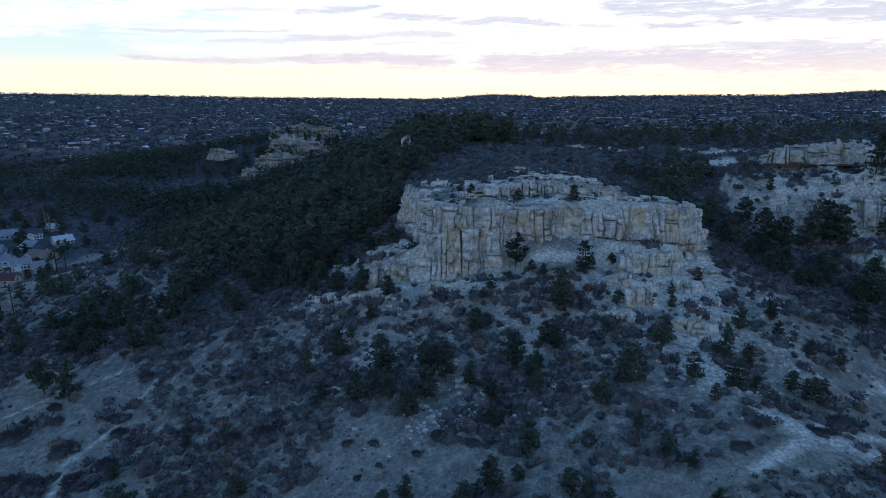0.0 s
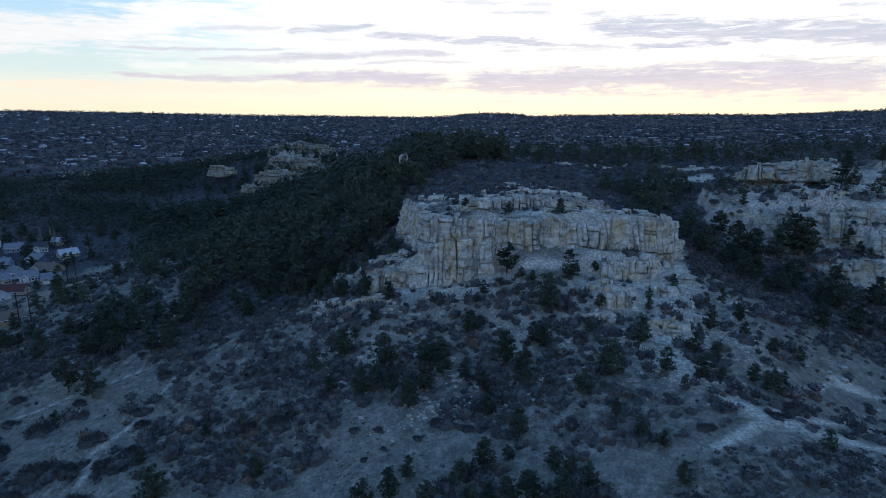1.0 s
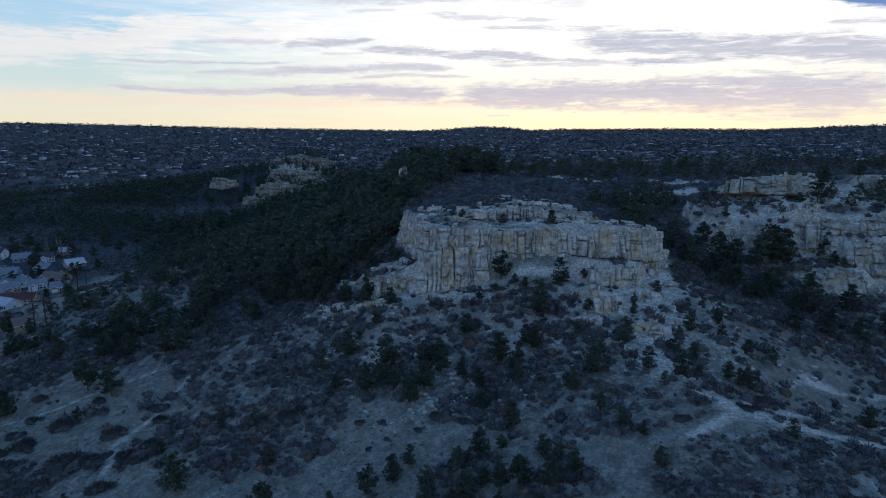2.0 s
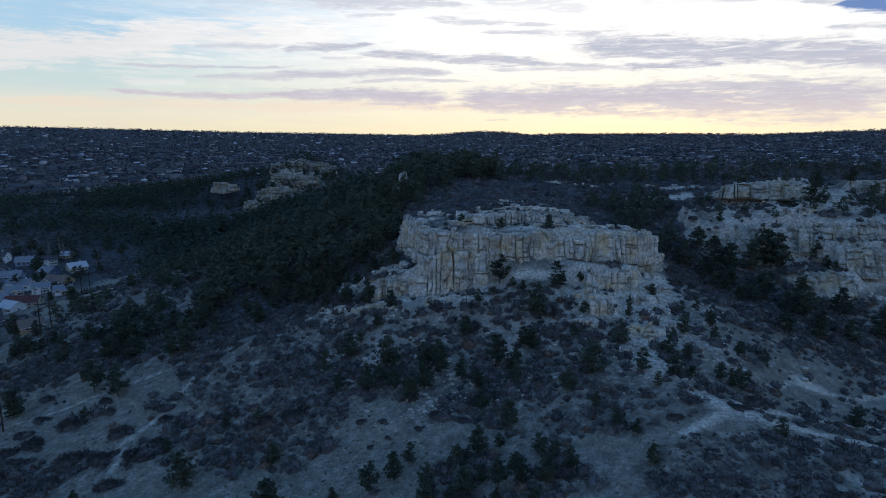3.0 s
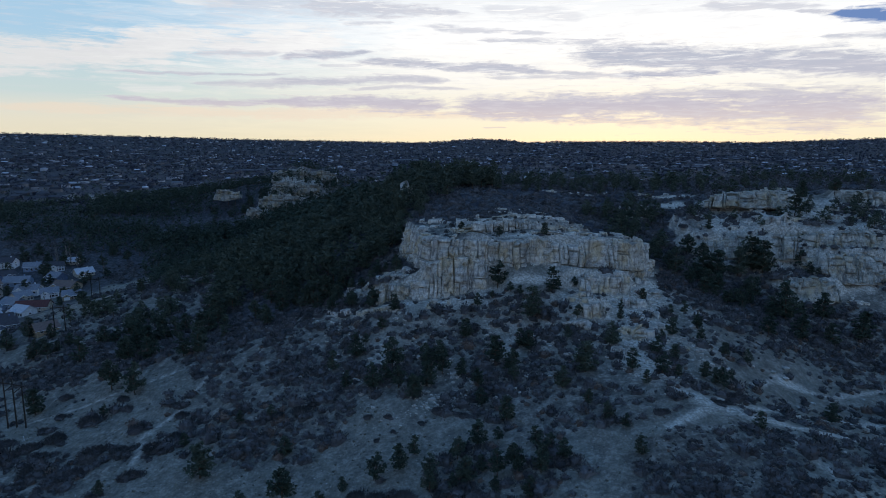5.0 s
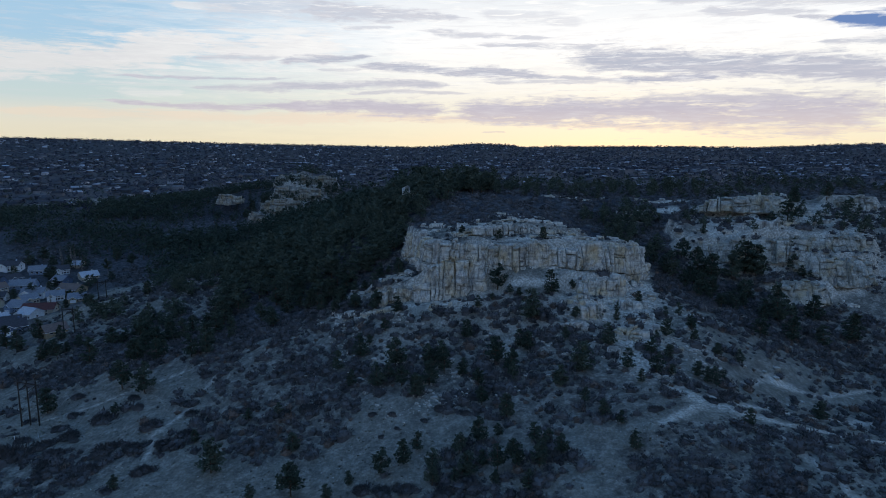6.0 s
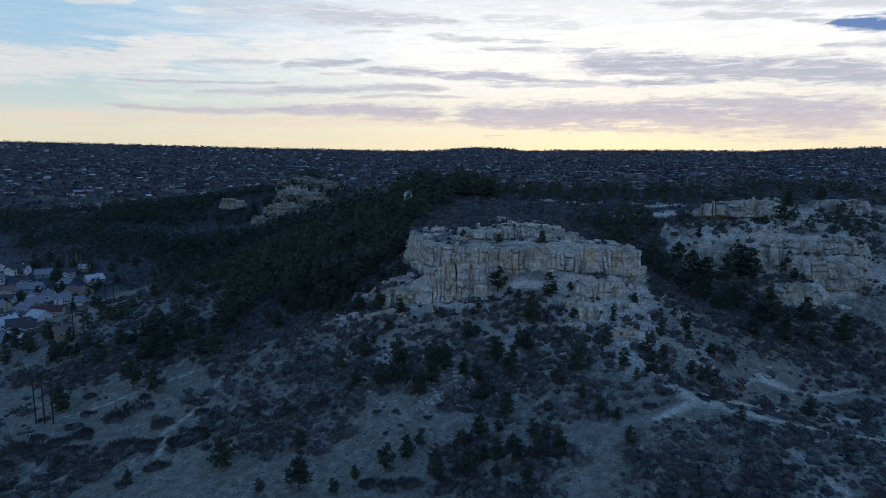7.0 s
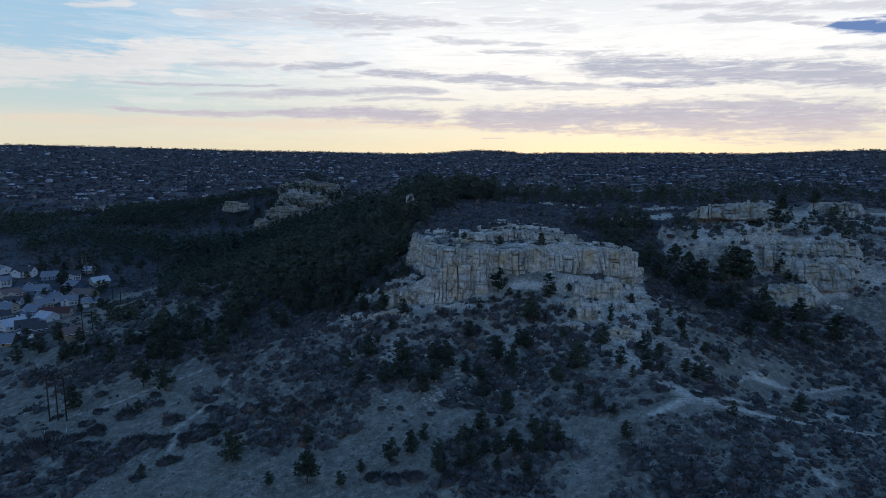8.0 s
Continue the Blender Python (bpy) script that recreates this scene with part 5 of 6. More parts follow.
for k, (x, y, r) in enumerate(MEADOW_THICKETS + SLOPE_THICKETS):
    ob = bushes[k] if k < 4 else new("scrub_thicket", bushes[k % 4].data)
    z = float(height(np.array([float(x)]), np.array([float(y)]))[0])
    ob.matrix_basis = pose(x, y, z - 0.1, 0, 0, pick.uniform(-25, 25)) @ Matrix.Diagonal((r, r * 0.82, r * 0.85, 1))
    tagged(ob, "rounded thicket of bare grey-brown scrub oak on dry grass", "bush", "thickets on the grass")


# ---- tussocks and low brush dotted over the meadows ----
for k, poly in enumerate(MEADOWS[2:]):
    x, y, rng = scatter(poly, 2.0, 171 + k, lambda x, y: np.clip(0.20 + 0.7 * fbm(x / 9, y / 9, 2, 173), 0, 0.6) * (1 - bareness(x, y)))
    tagged(merged("tussocks", FAR_SHRUBS, np.stack([x, y, rng.uniform(0.18, 0.6, x.size)], 1), TUSSOCK, 174 + k), "small grey-brown tussocks dotted over dry grass", "scrub", kind="stuff")

# ---- dry grass ----
x, y, rng = scatter([(-215, 150), (-90, 120), (0, 112), (75, 130), (112, 165), (150, 190), (190, 215), (170, 222), (110, 200), (60, 176), (0, 174), (-46, 196), (-90, 230), (-170, 246), (-212, 246)], 0.85, 95,
                    lambda x, y: np.clip(0.5 + fbm(x / 6, y / 6, 2, 96), 0, 1) * (1 - bareness(x, y)))
blade = [tuft(np.random.default_rng(970 + k), np.zeros(3), 1.0, 4, 1.0).astype(np.float32) for k in range(6)]
tagged(merged("dry_grass", blade, np.stack([x, y, rng.uniform(0.14, 0.34, x.size)], 1), STRAW, 97), "tufts of dry straw-coloured winter grass", "grass", kind="stuff")


# ---- boulders and scree ----
def stone_shape(seed):
    rng = np.random.default_rng(seed)
    bm = bmesh.new()
    bmesh.ops.create_icosphere(bm, subdivisions=1, radius=1.0)
    for v in bm.verts:
        c = v.co.copy()
        for k in range(3):
            c[k] = math.copysign(min(abs(c[k]), rng.uniform(0.55, 0.8)), c[k])
        v.co = c * rng.uniform(0.85, 1.15)
        v.co.z *= 0.7
    bm.verts.ensure_lookup_table()
    tri = np.array([[v.co[:] for v in f.verts] for f in bm.faces], np.float32)
    bm.free()
    return tri


STONES = [stone_shape(700 + k) for k in range(6)]
SCREE = [(-60, 262), (-40, 214), (-20, 180), (30, 190), (60, 180), (100, 190), (112, 250), (98, 270), (60, 244), (20, 238), (-16, 240)]
x, y, rng = scatter(SCREE, 1.1, 71, lambda x, y: np.clip(0.22 + 0.9 * fbm(x / 10, y / 10, 2, 72) + 0.5 * bareness(x, y), 0, 0.9))
size = 0.14 + 1.15 * rng.random(x.size) ** 5 + 0.2 * rng.random(x.size)
tagged(merged("scree", STONES, np.stack([x, y, size], 1), STONE, 73), "pale broken sandstone scattered below the cliff", "scree", kind="stuff")
x, y, rng = scatter([(60, 110), (110, 112), (135, 150), (120, 175), (90, 160), (70, 140)], 1.8, 74, lambda x, y: 0.25 + 0 * x)
tagged(merged("field_stones", STONES, np.stack([x, y, 0.1 + 0.4 * rng.random(x.size) ** 3], 1), STONE, 75), "small pale stones on the scrubby knoll", "scree", kind="stuff")
x, y, rng = scatter(MEADOWS[3], 1.3, 78, lambda x, y: np.clip(0.16 + 0.6 * fbm(x / 8, y / 8, 2, 79), 0, 0.5))
tagged(merged("meadow_stones", STONES, np.stack([x, y, 0.08 + 0.26 * rng.random(x.size) ** 3], 1), STONE, 80), "small pale stones strewn over the dry meadow", "scree", kind="stuff")
x, y, rng = scatter([(-20, 262), (0, 268), (40, 270), (92, 282), (80, 300), (10, 292)], 1.2, 76, lambda x, y: 0.45 + 0 * x)
tagged(merged("ledge_rubble", STONES, np.stack([x, y, 0.2 + 0.8 * rng.random(x.size) ** 3], 1), STONE, 77), "blocks of sandstone lying on the cliff bench", "scree", kind="stuff")

BOULDERS = [(-28, 217, 1.6), (-3, 210, 1.2), (-54, 212, 1.0), (-50, 210, 1.2), (-57, 206, 0.9), (-60, 214, 0.7), (15, 218, 0.8), (-12, 226, 1.1), (4, 228, 0.9), (60, 224, 1.2), (72, 214, 1.0),
            (80, 212, 0.9), (95, 200, 0.9), (120, 188, 1.0), (126, 207, 1.7), (122, 209, 1.4), (70, 176, 0.7), (130, 196, 1.2), (154, 205, 1.2), (129, 213, 2.0), (114, 208, 1.2), (109, 147, 0.7), (-36, 236, 1.1), (-22, 228, 1.0), (-42, 222, 0.9), (35, 196, 0.7), (-14, 178, 0.6)]
stone_meshes = []
for k, (x, y, r) in enumerate(BOULDERS):
    z = float(height(np.array([x]), np.array([y]))[0])
    if k < 6:
        ob = tri_mesh("boulder", STONES[k], STONE)
        stone_meshes.append(ob.data)
    else:
        ob = new("boulder", stone_meshes[k % 6])
    ob.matrix_basis = pose(x, y, z + 0.25 * r, 0, 0, 57 * k) @ Matrix.Diagonal((r, r * 0.85, r * 0.9, 1))
    tagged(ob, "pale weathered sandstone boulder lying on the scrubby slope", "boulder", "fallen boulders")


# power frames: x, y, turn, height, gap between poles
POLES = [(-162.5, 212, -18, 20.0, 4.7), (-202, 306, 10, 16.0, 5.2), (-226, 384, 10, 15.0, 5.0)]


# ---- the suburb in the valley ----
def plain_paint(color, wear=0.25, scale=0.8):
    def build(nodes, links, bsdf):
        tone = noise_tex(nodes, links, scale, 4, 0.65)
        lo, hi = tuple(c * (1 - wear) for c in color), tuple(min(c * (1 + wear * 0.5), 0.9) for c in color)
        links.new(ramp(nodes, links, tone, [(0.3, lo), (0.7, hi)]), bsdf.inputs["Base Color"])
    return build


def glassy(nodes, links, bsdf):
    bsdf.inputs["Base Color"].default_value = (0.02, 0.025, 0.03, 1)
    bsdf.inputs["Roughness"].default_value = 0.08
    bsdf.inputs["Specular IOR Level"].default_value = 0.6


WALLS = {k: material(k + "_siding", plain_paint(c)) for k, c in {"cream": (0.55, 0.48, 0.38), "white": (0.72, 0.72, 0.72), "blue_grey": (0.25, 0.32, 0.42), "tan": (0.42, 0.33, 0.22), "slate": (0.12, 0.16, 0.24)}.items()}
ROOFS = {k: material(k + "_shingles", plain_paint(c, 0.4, 1.6)) for k, c in {"grey": (0.22, 0.235, 0.26), "dark": (0.08, 0.078, 0.085), "red_brown": (0.13, 0.06, 0.055), "pale": (0.46, 0.48, 0.51), "brown": (0.20, 0.15, 0.13)}.items()}
TRIM = material("white_trim", plain_paint((0.75, 0.75, 0.74), 0.1))
GLASS = material("window_glass", glassy, 0.08)
POLE_WOOD = material("weathered_pole_wood", speckled((0.03, 0.026, 0.024), (0.07, 0.06, 0.052), 2))
METAL = material("dull_wire", plain_paint((0.10, 0.10, 0.10), 0.1), 0.5)


def box(name, lo, hi, mat, parent, bevel=0.0):
    bm = bmesh.new()
    bmesh.ops.create_cube(bm, size=1.0)
    for v in bm.verts:
        v.co = Vector([lo[k] + (hi[k] - lo[k]) * (v.co[k] + 0.5) for k in range(3)])
    if bevel:
        bmesh.ops.bevel(bm, geom=bm.edges[:], offset=bevel, segments=1, affect="EDGES")
    me = bpy.data.meshes.new(name)
    bm.to_mesh(me)
    bm.free()
    me.materials.append(mat)
    ob = new(name, me)
    ob.parent = parent
    return ob


def gable(name, x0, x1, y0, y1, eave, top, mat, parent, over=0.8, thick=0.22):
    """A pitched roof with its ridge along x."""
    ym, slope = (y0 + y1) / 2, (top - eave) / ((y1 - y0) / 2)
    verts, faces = [], []
    for side in (-1, 1):
        ye = (y0 - over) if side < 0 else (y1 + over)
        ze = eave - over * slope
        o = len(verts)
        for x in (x0 - over, x1 + over):
            verts += [(x, ye, ze), (x, ym, top), (x, ym, top + thick), (x, ye, ze + thick)]
        faces += [tuple(o + i for i in f) for f in ((0, 1, 2, 3), (4, 7, 6, 5), (0, 4, 5, 1), (3, 2, 6, 7), (0, 3, 7, 4))]
    return link_mesh(name, verts, faces, mat, parent)


def house(x, y, turn, wide, deep, eave, wall, roof, label, wing=True, chimney=True):
    wide, deep, eave = wide * 0.98, deep * 1.05, eave * 0.85
    thing = new("house")
    W, R = WALLS[wall], ROOFS[roof]
    top = eave + deep * 0.30
    hx, hy = wide / 2, deep / 2
    verts = [(-hx, -hy, -2), (hx, -hy, -2), (hx, hy, -2), (-hx, hy, -2), (-hx, -hy, eave), (hx, -hy, eave), (hx, hy, eave), (-hx, hy, eave), (-hx, 0, top - 0.05), (hx, 0, top - 0.05)]
    faces = [(0, 1, 5, 4), (2, 3, 7, 6), (1, 2, 6, 9, 5), (3, 0, 4, 8, 7)]
    link_mesh("wall", verts, faces, W, thing)
    gable("roof", -hx, hx, -hy, hy, eave, top, R, thing)
    if wing:
        wx = -hx * 0.45
        ww = wide * 0.24
        wv = [(wx - ww, -hy - 2.5, -2), (wx + ww, -hy - 2.5, -2), (wx + ww, -hy + 0.5, -2), (wx - ww, -hy + 0.5, -2), (wx - ww, -hy - 2.5, eave * 0.85), (wx + ww, -hy - 2.5, eave * 0.85),
              (wx + ww, -hy + 0.5, eave * 0.85), (wx - ww, -hy + 0.5, eave * 0.85), (wx, -hy - 2.5, eave * 0.85 + ww * 0.6)]
        link_mesh("wing_wall", wv, [(0, 1, 5, 8, 4), (1, 2, 6, 5), (3, 0, 4, 7)], W, thing)
        zt = eave * 0.85 + ww * 0.6
        rv, o = [], 0.4
        for sx in (-1, 1):
            for yy in (-hy - 2.5 - o, -hy + deep * 0.35):
                rv += [(wx + sx * (ww + o), yy, eave * 0.85 - o * 0.6), (wx, yy, zt + 0.02), (wx, yy, zt + 0.24), (wx + sx * (ww + o), yy, eave * 0.85 - o * 0.6 + 0.22)]
        rf = []
        for b in (0, 8):
            rf += [(b, b + 1, b + 2, b + 3), (b + 4, b + 7, b + 6, b + 5), (b + 3, b + 2, b + 6, b + 7), (b, b + 4, b + 5, b + 1), (b, b + 3, b + 7, b + 4)]
        link_mesh("wing_roof", rv, rf, R, thing)
        for sx in (-1, 1):
            a, b = (wx + sx * (ww + o), -hy - 2.5 - o - 0.05, eave * 0.85 - o * 0.6), (wx, -hy - 2.5 - o - 0.05, zt + 0.02)
            v = [a, b, (b[0], b[1], b[2] + 0.42), (a[0], a[1], a[2] + 0.42)]
            v += [(p[0], p[1] + 0.05, p[2]) for p in v]
            link_mesh("bargeboard", v, [(0, 1, 2, 3), (4, 7, 6, 5), (0, 4, 5, 1), (3, 2, 6, 7), (0, 3, 7, 4), (1, 5, 6, 2)], TRIM, thing)
        gable_pane = box("gable_window", (wx - 0.6, -hy - 2.57, eave * 0.85 - 0.3), (wx + 0.6, -hy - 2.5, eave * 0.85 + 0.7), TRIM, thing)
        box("pane", (wx - 0.48, -hy - 2.6, eave * 0.85 - 0.18), (wx + 0.48, -hy - 2.57, eave * 0.85 + 0.58), GLASS, gable_pane)
        box("garage_door", (wx - ww * 0.7, -hy - 2.56, 0), (wx + ww * 0.7, -hy - 2.5, 2.3), TRIM, thing)
    storeys = [1.0] if eave < 4 else [0.5, 2.8]
    for z in storeys:
        for k in range(3):
            cx = hx * (-0.55 + 0.55 * k) if not wing else hx * (0.02 + 0.37 * k)
            frame_ob = box("window", (cx - 0.9, -hy - 0.06, z), (cx + 0.9, -hy, z + 1.5), TRIM, thing)
            box("pane", (cx - 0.76, -hy - 0.09, z + 0.12), (cx + 0.76, -hy - 0.06, z + 1.38), GLASS, frame_ob)
        for sx in (-1, 1):
            frame_ob = box("window", (sx * hx + min(sx, 0) * 0.06, -0.8, z), (sx * hx + max(sx, 0) * 0.06, 0.8, z + 1.3), TRIM, thing)
            box("pane", (sx * hx + (0.06 if sx > 0 else -0.09), -0.66, z + 0.12), (sx * hx + (0.09 if sx > 0 else -0.06), 0.66, z + 1.18), GLASS, frame_ob)
    for sy in (-1, 1):
        box("gutter", (-hx - 0.8, sy * (hy + 0.85) - 0.09, eave - 0.8 * 0.6 - 0.02), (hx + 0.8, sy * (hy + 0.85) + 0.09, eave - 0.8 * 0.6 + 0.2), TRIM, thing)
    box("door", (hx * 0.05 - 0.5, -hy - 0.07, 0), (hx * 0.05 + 0.5, -hy, 2.1), ROOFS["brown"], thing)
    if chimney:
        box("chimney", (hx * 0.5 - 0.5, 0.6, eave), (hx * 0.5 + 0.5, 1.5, top + 0.9), W, thing, 0.05)
    z = float(height(np.array([float(x)]), np.array([float(y)]))[0])
    thing.matrix_basis = pose(x, y, z + 0.2, 0, 0, turn)
    return tagged(thing, label, "house", "suburban houses")


# x, y, turn, width, depth, eaves, walls, roof, label, wing, chimney
house(-291, 419, 12, 21, 11, 5.6, "cream", "red_brown", "long cream two-storey house with a dark red roof", False, True)
house(-315, 433, -18, 14, 11, 5.6, "blue_grey", "grey", "pale blue-grey house with a grey roof", True, False)
house(-329, 472, 8, 17, 11, 4.6, "white", "grey", "white house with a blue-grey shingle roof", True, True)
house(-364, 477, 55, 14, 11, 5.4, "cream", "brown", "cream gabled house with a brown roof", True, False)
house(-304, 391, 60, 15, 12, 4.4, "white", "pale", "house with a broad pale roof", False, True)
house(-246, 326, 40, 12, 10, 5.0, "slate", "dark", "dark slate-blue gabled house by the scrub", True, True)
house(-262, 318, 15, 18, 12, 3.4, "tan", "grey", "low house with a wide grey roof", False, True)
house(-214, 312, 50, 11, 9, 3.2, "tan", "brown", "tan house end standing in the brush", False, False)
house(-390, 535, 5, 17, 11, 5.4, "white", "dark", "white house with gabled wings and a dark roof", True, True)
house(-413, 539, -30, 13, 10, 4.2, "white", "grey", "white house behind trees with a grey roof", True, False)
house(-365, 533, 20, 13, 10, 4.6, "blue_grey", "grey", "small blue-grey house with a grey roof", False, True)
house(-346, 536, 35, 12, 10, 5.0, "white", "dark", "white gabled house beside dark trees", True, False)
house(-342, 556, 0, 11, 9, 3.4, "cream", "pale", "small house with a pale roof", False, False)
house(-315, 524, 48, 14, 11, 3.6, "cream", "pale", "low cream house with a pale roof at the wood's edge", True, True)
house(-308, 487, -12, 19, 12, 3.6, "tan", "brown", "wide low house with a brown roof", True, True)
house(-353, 495, 14, 19, 12, 3.8, "blue_grey", "grey", "low house under a long grey roof", False, True)
house(-307, 463, 30, 12, 10, 4.8, "white", "grey", "white house with a grey roof beside a bare tree", True, False)
house(-340, 437, -8, 14, 10, 4.8, "cream", "grey", "cream house with a small front gable", True, True)
house(-372, 508, 70, 13, 10, 4.6, "slate", "dark", "dark slate house in the second row", True, False)
house(-268, 352, 22, 10, 9, 3.6, "slate", "dark", "small dark gabled house among brush", True, False)
house(-282, 395, -20, 12, 10, 4.6, "white", "pale", "small white house with a pale roof by the lane", True, False)
house(-330, 415, 40, 13, 10, 4.4, "blue_grey", "dark", "blue-grey house with a dark roof and front gable", True, True)
house(-322, 452, 62, 12, 10, 4.8, "cream", "grey", "cream house turned end-on with a grey roof", True, False)
house(-349, 458, 12, 12, 9, 4.4, "white", "dark", "white house with a dark roof behind bare trees", True, True)
house(-285, 455, 25, 12, 10, 3.8, "tan", "grey", "tan house with a grey roof and white gutters", True, False)
house(-390, 505, 30, 13, 10, 5.0, "white", "grey", "white gabled house with a grey roof", True, False)
house(-330, 510, -15, 12, 10, 4.6, "slate", "grey", "slate-blue house with a grey roof among pines", True, True)
house(-281, 372, 35, 13, 10, 4.8, "slate", "dark", "slate-blue house with gabled front near the scrub", True, False)


# ---- tall bare trees among the houses ----
def bare_tree(seed, high):
    rng = np.random.default_rng(seed)
    thing = new("bare_tree")
    v, f = tube([(0, 0, -0.5), (0.1, 0, high * 0.4), (0.15, 0.1, high * 0.95)], [0.03 * high * 0.6, 0.012 * high, 0.002 * high])
    link_mesh("trunk", v, f, PALE_BARK, thing)
    tris = []
    for k in range(46):
        z = high * rng.uniform(0.22, 0.92)
        a = rng.uniform(0, 2 * math.pi)
        reach = high * rng.uniform(0.06, 0.16) * (1.15 - z / high)
        tip = np.array([math.cos(a) * reach, math.sin(a) * reach, z + high * rng.uniform(0.10, 0.2)])
        root, w = np.array([0.1, 0, z]), 0.012 * high * (1.1 - z / high)
        tris.append((root - (w, 0, 0), root + (w, 0, 0), tip))
        for _ in range(3):
            p = root + (tip - root) * rng.uniform(0.3, 0.9)
            q = p + np.array([rng.normal() * 0.05, rng.normal() * 0.05, rng.uniform(0.04, 0.10)]) * high
            tris.append((p - (0, w * 0.6, 0), p + (0, w * 0.6, 0), q))
    tri_mesh("limbs", np.array(tris, np.float32), PALE_BARK).parent = thing
    return tagged(thing, "tall bare poplar with upright pale limbs", "tree", "bare trees by the houses")


PALE_BARK = material("pale_bark", speckled((0.12, 0.11, 0.10), (0.30, 0.28, 0.26), 2))
first = bare_tree(911, 17)
for k, (x, y, h) in enumerate([(-352, 548, 17), (-346, 552, 19), (-340, 548, 18), (-358, 556, 16), (-330, 541, 15), (-318, 470, 12), (-300, 445, 11), (-282, 436, 10), (-345, 460, 12), (-380, 500, 12), (-272, 410, 9), (-295, 520, 11)]):
    z = float(height(np.array([float(x)]), np.array([float(y)]))[0])
    m = pose(x, y, z, 0, 0, 53 * k) @ Matrix.Diagonal((h / 17, h / 17, h / 17, 1))
    ob = first if k == 0 else copy_thing(first, Matrix.Identity(4))
    ob.matrix_basis = m


# ---- power line ----
def pole_frame(x, y, turn, high, gap, count, label):
    thing = new("power_pole_frame")
    zs = []
    for k in range(count):
        off = (k - (count - 1) / 2) * gap
        gx_, gy_ = x + math.cos(radians(turn)) * off, y + math.sin(radians(turn)) * off
        zs.append((off, float(height(np.array([gx_]), np.array([gy_]))[0])))
    base = min(z for _, z in zs)
    for off, z in zs:
        v, f = tube([(off, 0, z - base - 0.8), (off, 0, high * 0.5), (off, 0, high)], [0.30, 0.26, 0.20], 8)
        f.append(tuple(range(len(v) - 8, len(v))))
        link_mesh("pole", v, f, POLE_WOOD, thing)
    span = (count - 1) * gap / 2
    box("crossarm", (-span - 1.6, -0.35, high - 1.6), (span + 1.6, -0.15, high - 1.2), POLE_WOOD, thing, 0.03)
    for k in range(count - 1):
        a, b = -span + k * gap, -span + (k + 1) * gap
        v = [(a, 0.16, high - 5.2), (a, 0.30, high - 5.2), (a, 0.30, high - 4.9), (a, 0.16, high - 4.9), (b, 0.16, high - 1.9), (b, 0.30, high - 1.9), (b, 0.30, high - 1.6), (b, 0.16, high - 1.6)]
        link_mesh("brace", v, [(0, 1, 2, 3), (4, 7, 6, 5), (0, 4, 5, 1), (1, 5, 6, 2), (2, 6, 7, 3), (3, 7, 4, 0)], POLE_WOOD, thing)
    for off in (-span - 1.2, 0.4, span + 1.2):
        v, f = tube([(off, -0.25, high - 2.9), (off, -0.25, high - 2.4), (off, -0.25, high - 1.6)], [0.10, 0.14, 0.08], 6)
        link_mesh("insulator", v, f, METAL, thing)
    thing.matrix_basis = pose(x, y, base, 0, 0, turn)
    tagged(thing, label, "power pole", "power line")
    return [thing.matrix_basis @ Vector((off, -0.25, high - 2.95)) for off in (-span - 1.2, 0.4, span + 1.2)]


def wire(a, b, sag):
    n, pts = 24, []
    for k in range(n + 1):
        t = k / n
        p = a.lerp(b, t)
        p.z -= sag * 4 * t * (1 - t)
        pts.append(p)
    side = (b - a).cross(Vector((0, 0, 1))).normalized() * 0.045
    verts, faces = [], []
    for p in pts:
        verts += [p - side, p + side, p + Vector((0, 0, 0.075))]
    for k in range(n):
        for j in range(3):
            faces.append((3 * k + j, 3 * k + (j + 1) % 3, 3 * k + 3 + (j + 1) % 3, 3 * k + 3 + j))
    return tagged(link_mesh("power_wire", verts, faces, METAL), "thin dark power wire sagging between pole frames", "wire", "power line")


def marker_post(x, y):
    thing = new("marker_post")
    v, f = tube([(0, 0, -0.4), (0, 0, 0.7), (0, 0, 1.5)], [0.09, 0.09, 0.08], 6)
    f.append(tuple(range(len(v) - 6, len(v))))
    link_mesh("stake", v, f, TRIM, thing)
    box("cap", (-0.11, -0.11, 1.5), (0.11, 0.11, 1.62), TRIM, thing, 0.02)
    thing.matrix_basis = pose(x, y, float(height(np.array([float(x)]), np.array([float(y)]))[0]))
    return tagged(thing, "short pale marker post on the dry grass", "post", "posts by the power frame")


for x, y in ((-160, 199), (-156, 199.4), (-152.5, 201)):
    marker_post(x, y)
line = [pole_frame(*POLES[0], 3, "three-pole wooden power frame on the grassy slope"), pole_frame(*POLES[1], 2, "two-pole wooden power frame beside the houses"),
        pole_frame(*POLES[2], 2, "far two-pole wooden power frame in the valley")]
for a, b, sag in ((0, 1, 3.0), (1, 2, 3.0)):
    for p, q in zip(line[a], line[b]):
        wire(p, q, sag)
for p in line[0]:
    wire(p, p + Vector((-60, -170, -2)), 4.0)


# ---- the distant town: thousands of roofs and winter trees ----
def wedge(count, seed, r0, r1, power=0.8):
    rng = np.random.default_rng(seed)
    r, a = r0 + (r1 - r0) * rng.random(count) ** power, np.radians(rng.uniform(-41, 41, count))
    return r * np.sin(a), r * np.cos(a), r, rng


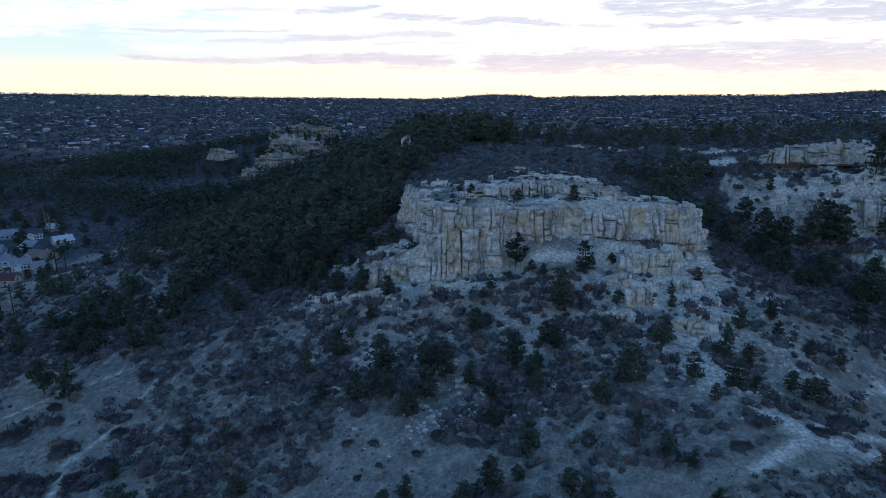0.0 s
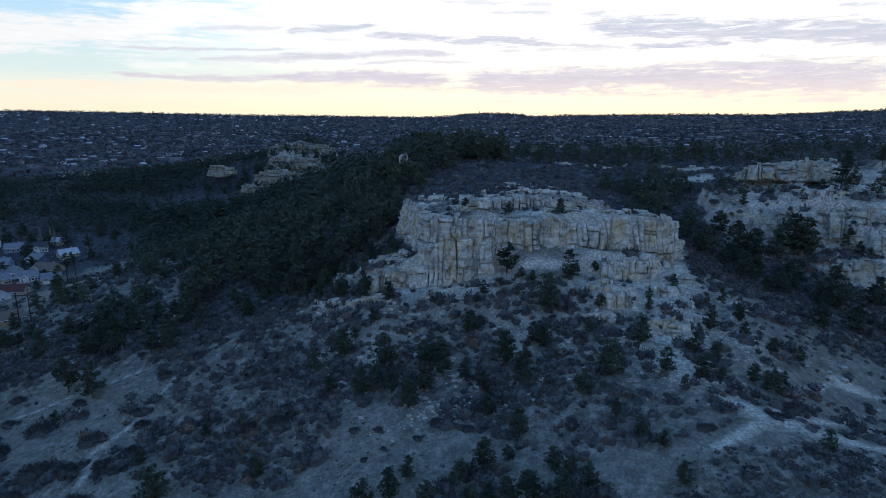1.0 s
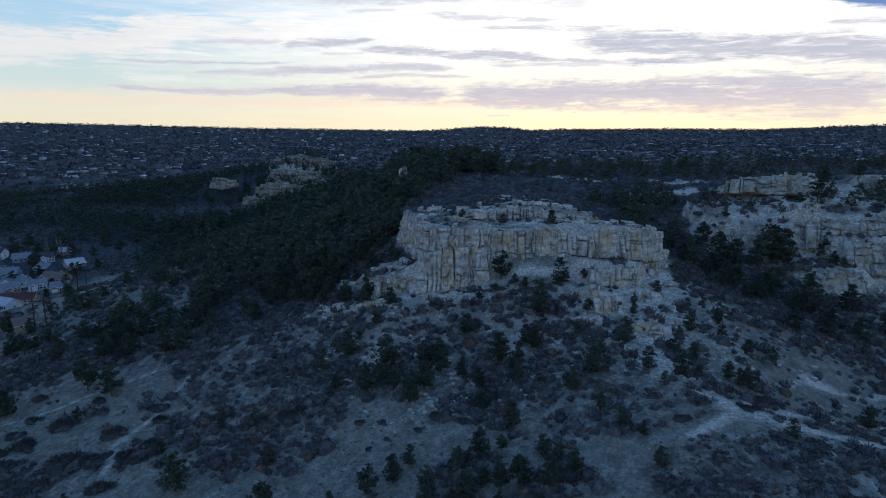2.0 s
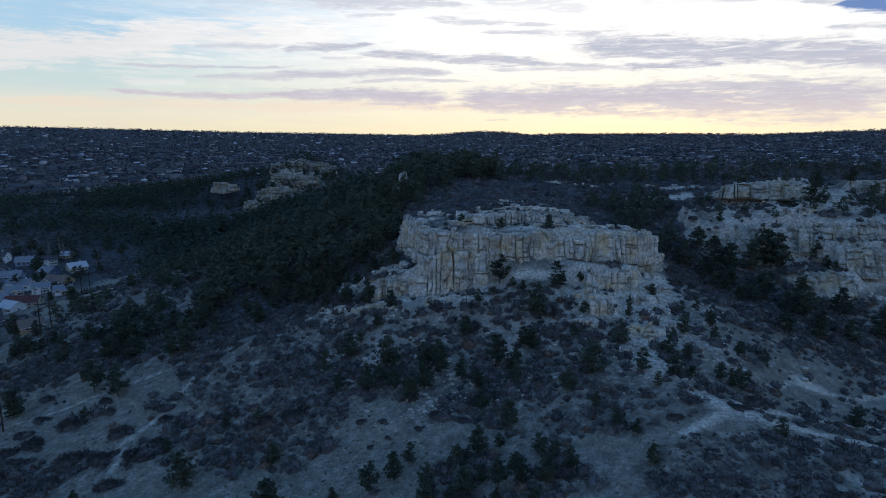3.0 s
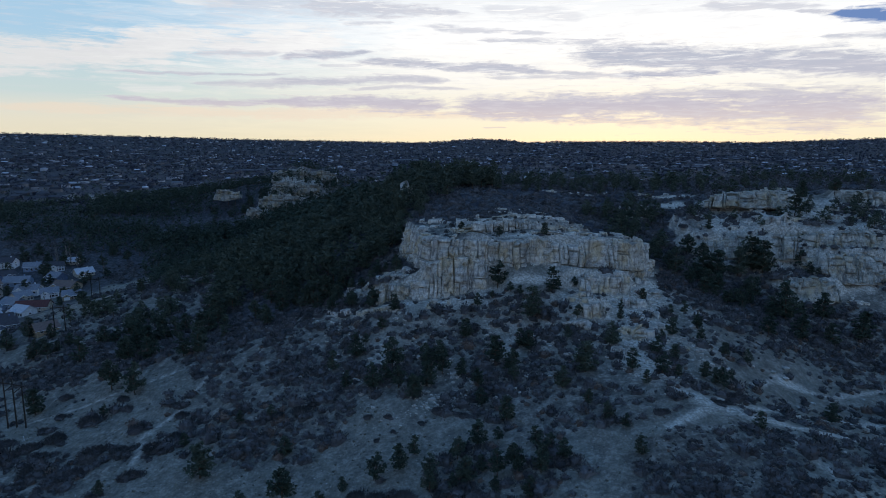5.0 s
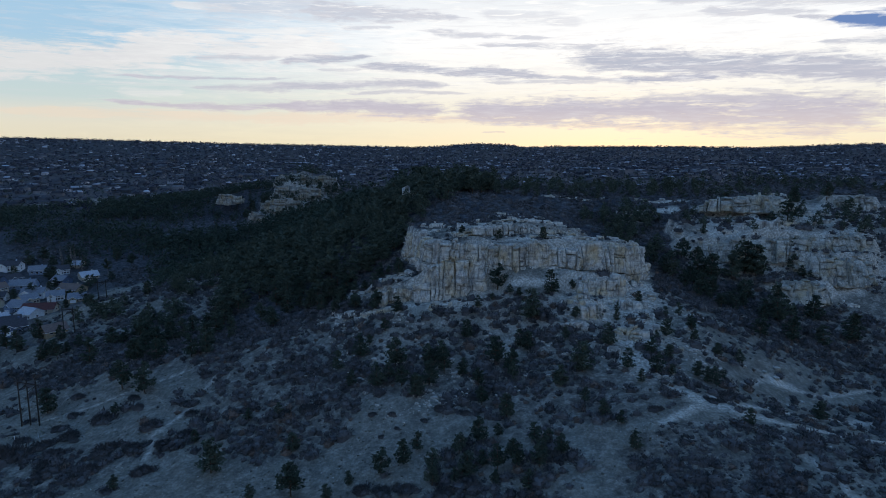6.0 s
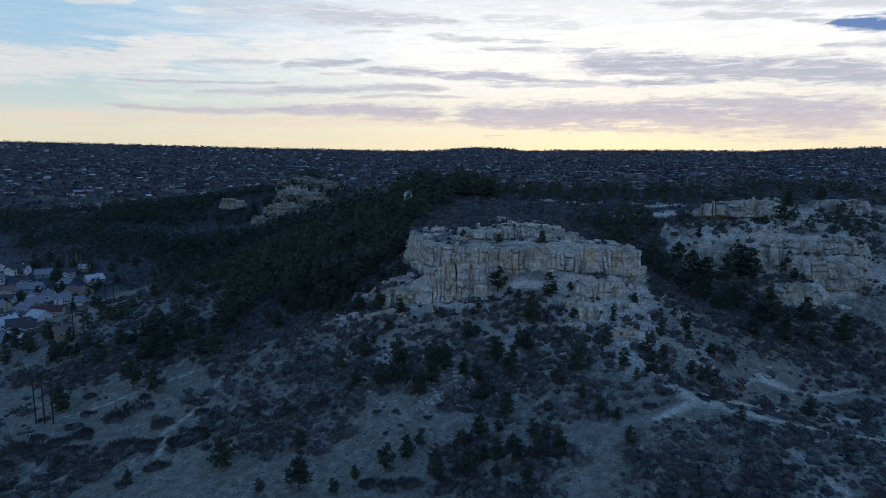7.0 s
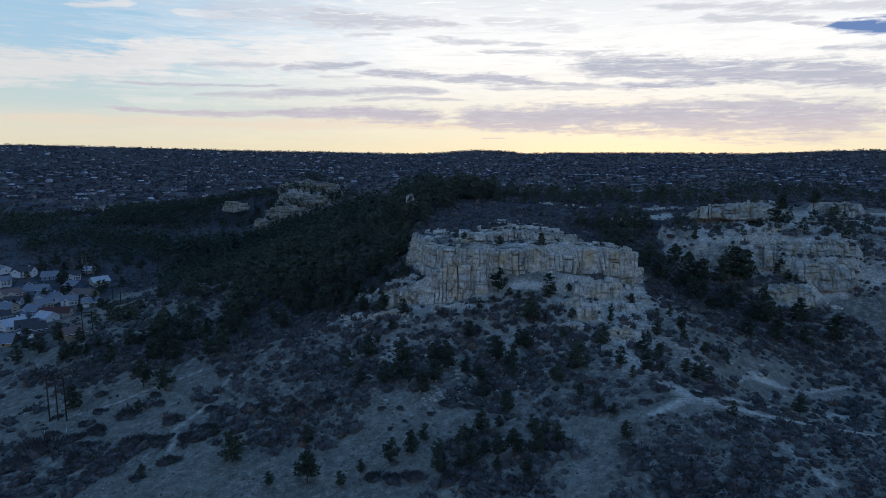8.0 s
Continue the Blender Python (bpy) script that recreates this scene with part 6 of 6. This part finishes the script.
def town_blocks(count, seed, name_wall, name_roof, r0, r1, size, wall_mat, roof_mat, label):
    x, y, r, rng = wedge(count, seed, r0, r1)
    ok = (y > 760) & ((np.abs(x + 20) > 330) | (y > 800))
    x, y, r = x[ok], y[ok], r[ok]
    street = fbm(x / 130, y / 130, 2, seed)
    ok = street > -0.35
    x, y = x[ok], y[ok]
    n = len(x)
    z = height(x, y)
    w, d, h = rng.uniform(*size, n), rng.uniform(8, 12, n), rng.uniform(3.2, 6.0, n)
    turn = np.round(rng.uniform(0, 3, n)) * math.pi / 2 + 0.3 * fbm(x / 400, y / 400, 2, 3)
    corner = np.array([(-1, -1), (1, -1), (1, 1), (-1, 1)]) * 0.5
    def place(cx, cy, cz):
        lx, ly = cx * w, cy * d
        return np.stack([x + np.cos(turn) * lx - np.sin(turn) * ly, y + np.sin(turn) * lx + np.cos(turn) * ly, z + cz], -1)
    wv = np.stack([place(cx, cy, -2 + 0 * h) for cx, cy in corner] + [place(cx, cy, h) for cx, cy in corner], 1).reshape(-1, 3)
    quad = np.array([(0, 1, 5, 4), (1, 2, 6, 5), (2, 3, 7, 6), (3, 0, 4, 7)])
    walls = big_mesh(name_wall, wv, (quad[None] + 8 * np.arange(n)[:, None, None]).reshape(-1, 4), wall_mat)
    e = 1.12
    rv = np.stack([place(cx * e, cy * e, h - 0.2) for cx, cy in corner] + [place(-0.5 * e, 0, h + d * 0.28), place(0.5 * e, 0, h + d * 0.28)], 1).reshape(-1, 3)
    tri = np.array([(0, 1, 5), (0, 5, 4), (2, 3, 4), (2, 4, 5), (1, 2, 5), (3, 0, 4)])
    roofs = big_mesh(name_roof, rv, (tri[None] + 6 * np.arange(n)[:, None, None]).reshape(-1, 3), roof_mat)
    tagged(walls, label, "houses", kind="stuff")
    tagged(roofs, label.replace("walls", "roofs"), "roofs", kind="stuff")


def patchy(stops):
    def build(nodes, links, bsdf):
        geo = nodes.new("ShaderNodeNewGeometry")
        links.new(ramp(nodes, links, geo.outputs["Random Per Island"], stops), bsdf.inputs["Base Color"])
    return build


TOWN_WALL = material("town_walls", patchy([(0.0, (0.07, 0.073, 0.08)), (0.5, (0.15, 0.155, 0.165)), (0.85, (0.28, 0.29, 0.31)), (0.98, (0.65, 0.66, 0.70))]))
TOWN_ROOF = material("town_roofs", patchy([(0.0, (0.04, 0.042, 0.048)), (0.6, (0.085, 0.09, 0.10)), (0.9, (0.15, 0.16, 0.175)), (0.98, (0.45, 0.48, 0.53))]))
# bluish distance haze is mixed into the base colour of these bare trees
WINTER = material("hazed_town_trees", speckled((0.030, 0.035, 0.052), (0.084, 0.092, 0.130), 0.02, 3, 0.2))
town_blocks(4600, 81, "town_houses", "town_roofs", 1080, 4300, (11, 20), TOWN_WALL, TOWN_ROOF, "pale walls of houses all over the distant town")
town_blocks(120, 82, "town_halls", "town_hall_roofs", 1500, 3700, (35, 110), TOWN_WALL, TOWN_ROOF, "pale walls of long low buildings in the distant town")


def crown_shape(seed, blades, tall):
    rng = np.random.default_rng(seed)
    parts = [tuft(rng, np.array([rng.normal() * 0.3, rng.normal() * 0.3, tall * rng.uniform(0.3, 0.8)]), 0.75, blades, 0.9) for _ in range(2)]
    return np.concatenate(parts).astype(np.float32)


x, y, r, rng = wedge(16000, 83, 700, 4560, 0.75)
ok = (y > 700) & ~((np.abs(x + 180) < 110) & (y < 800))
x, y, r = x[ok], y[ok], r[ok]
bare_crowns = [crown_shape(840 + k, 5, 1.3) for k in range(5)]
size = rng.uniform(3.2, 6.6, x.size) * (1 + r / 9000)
tagged(merged("town_trees", bare_crowns, np.stack([x, y, size], 1), WINTER, 84), "bare grey winter trees among the town houses, tinted blue for haze", "trees", kind="stuff")
x, y, r, rng = wedge(8000, 85, 620, 4580, 0.7)
ok = (y > 640) & ~((np.abs(x + 180) < 110) & (y < 800))
x, y, r = x[ok], y[ok], r[ok]
dark_crowns = [crown_shape(860 + k, 6, 1.7) for k in range(5)]
tagged(merged("town_conifers", dark_crowns, np.stack([x, y, rng.uniform(2.4, 4.6, x.size)], 1), NEEDLES, 86), "dark conifers dotted through the distant town", "trees", kind="stuff")
# woods along the crest of the far ridge
rng = np.random.default_rng(87)
a = np.radians(rng.uniform(-41, 41, 2600))
r = rng.uniform(4380, 4640, a.size)
tagged(merged("ridge_trees", dark_crowns, np.stack([r * np.sin(a), r * np.cos(a), rng.uniform(1.2, 2.6, a.size)], 1), NEEDLES, 88), "dark line of trees on the far ridge", "trees", kind="stuff")
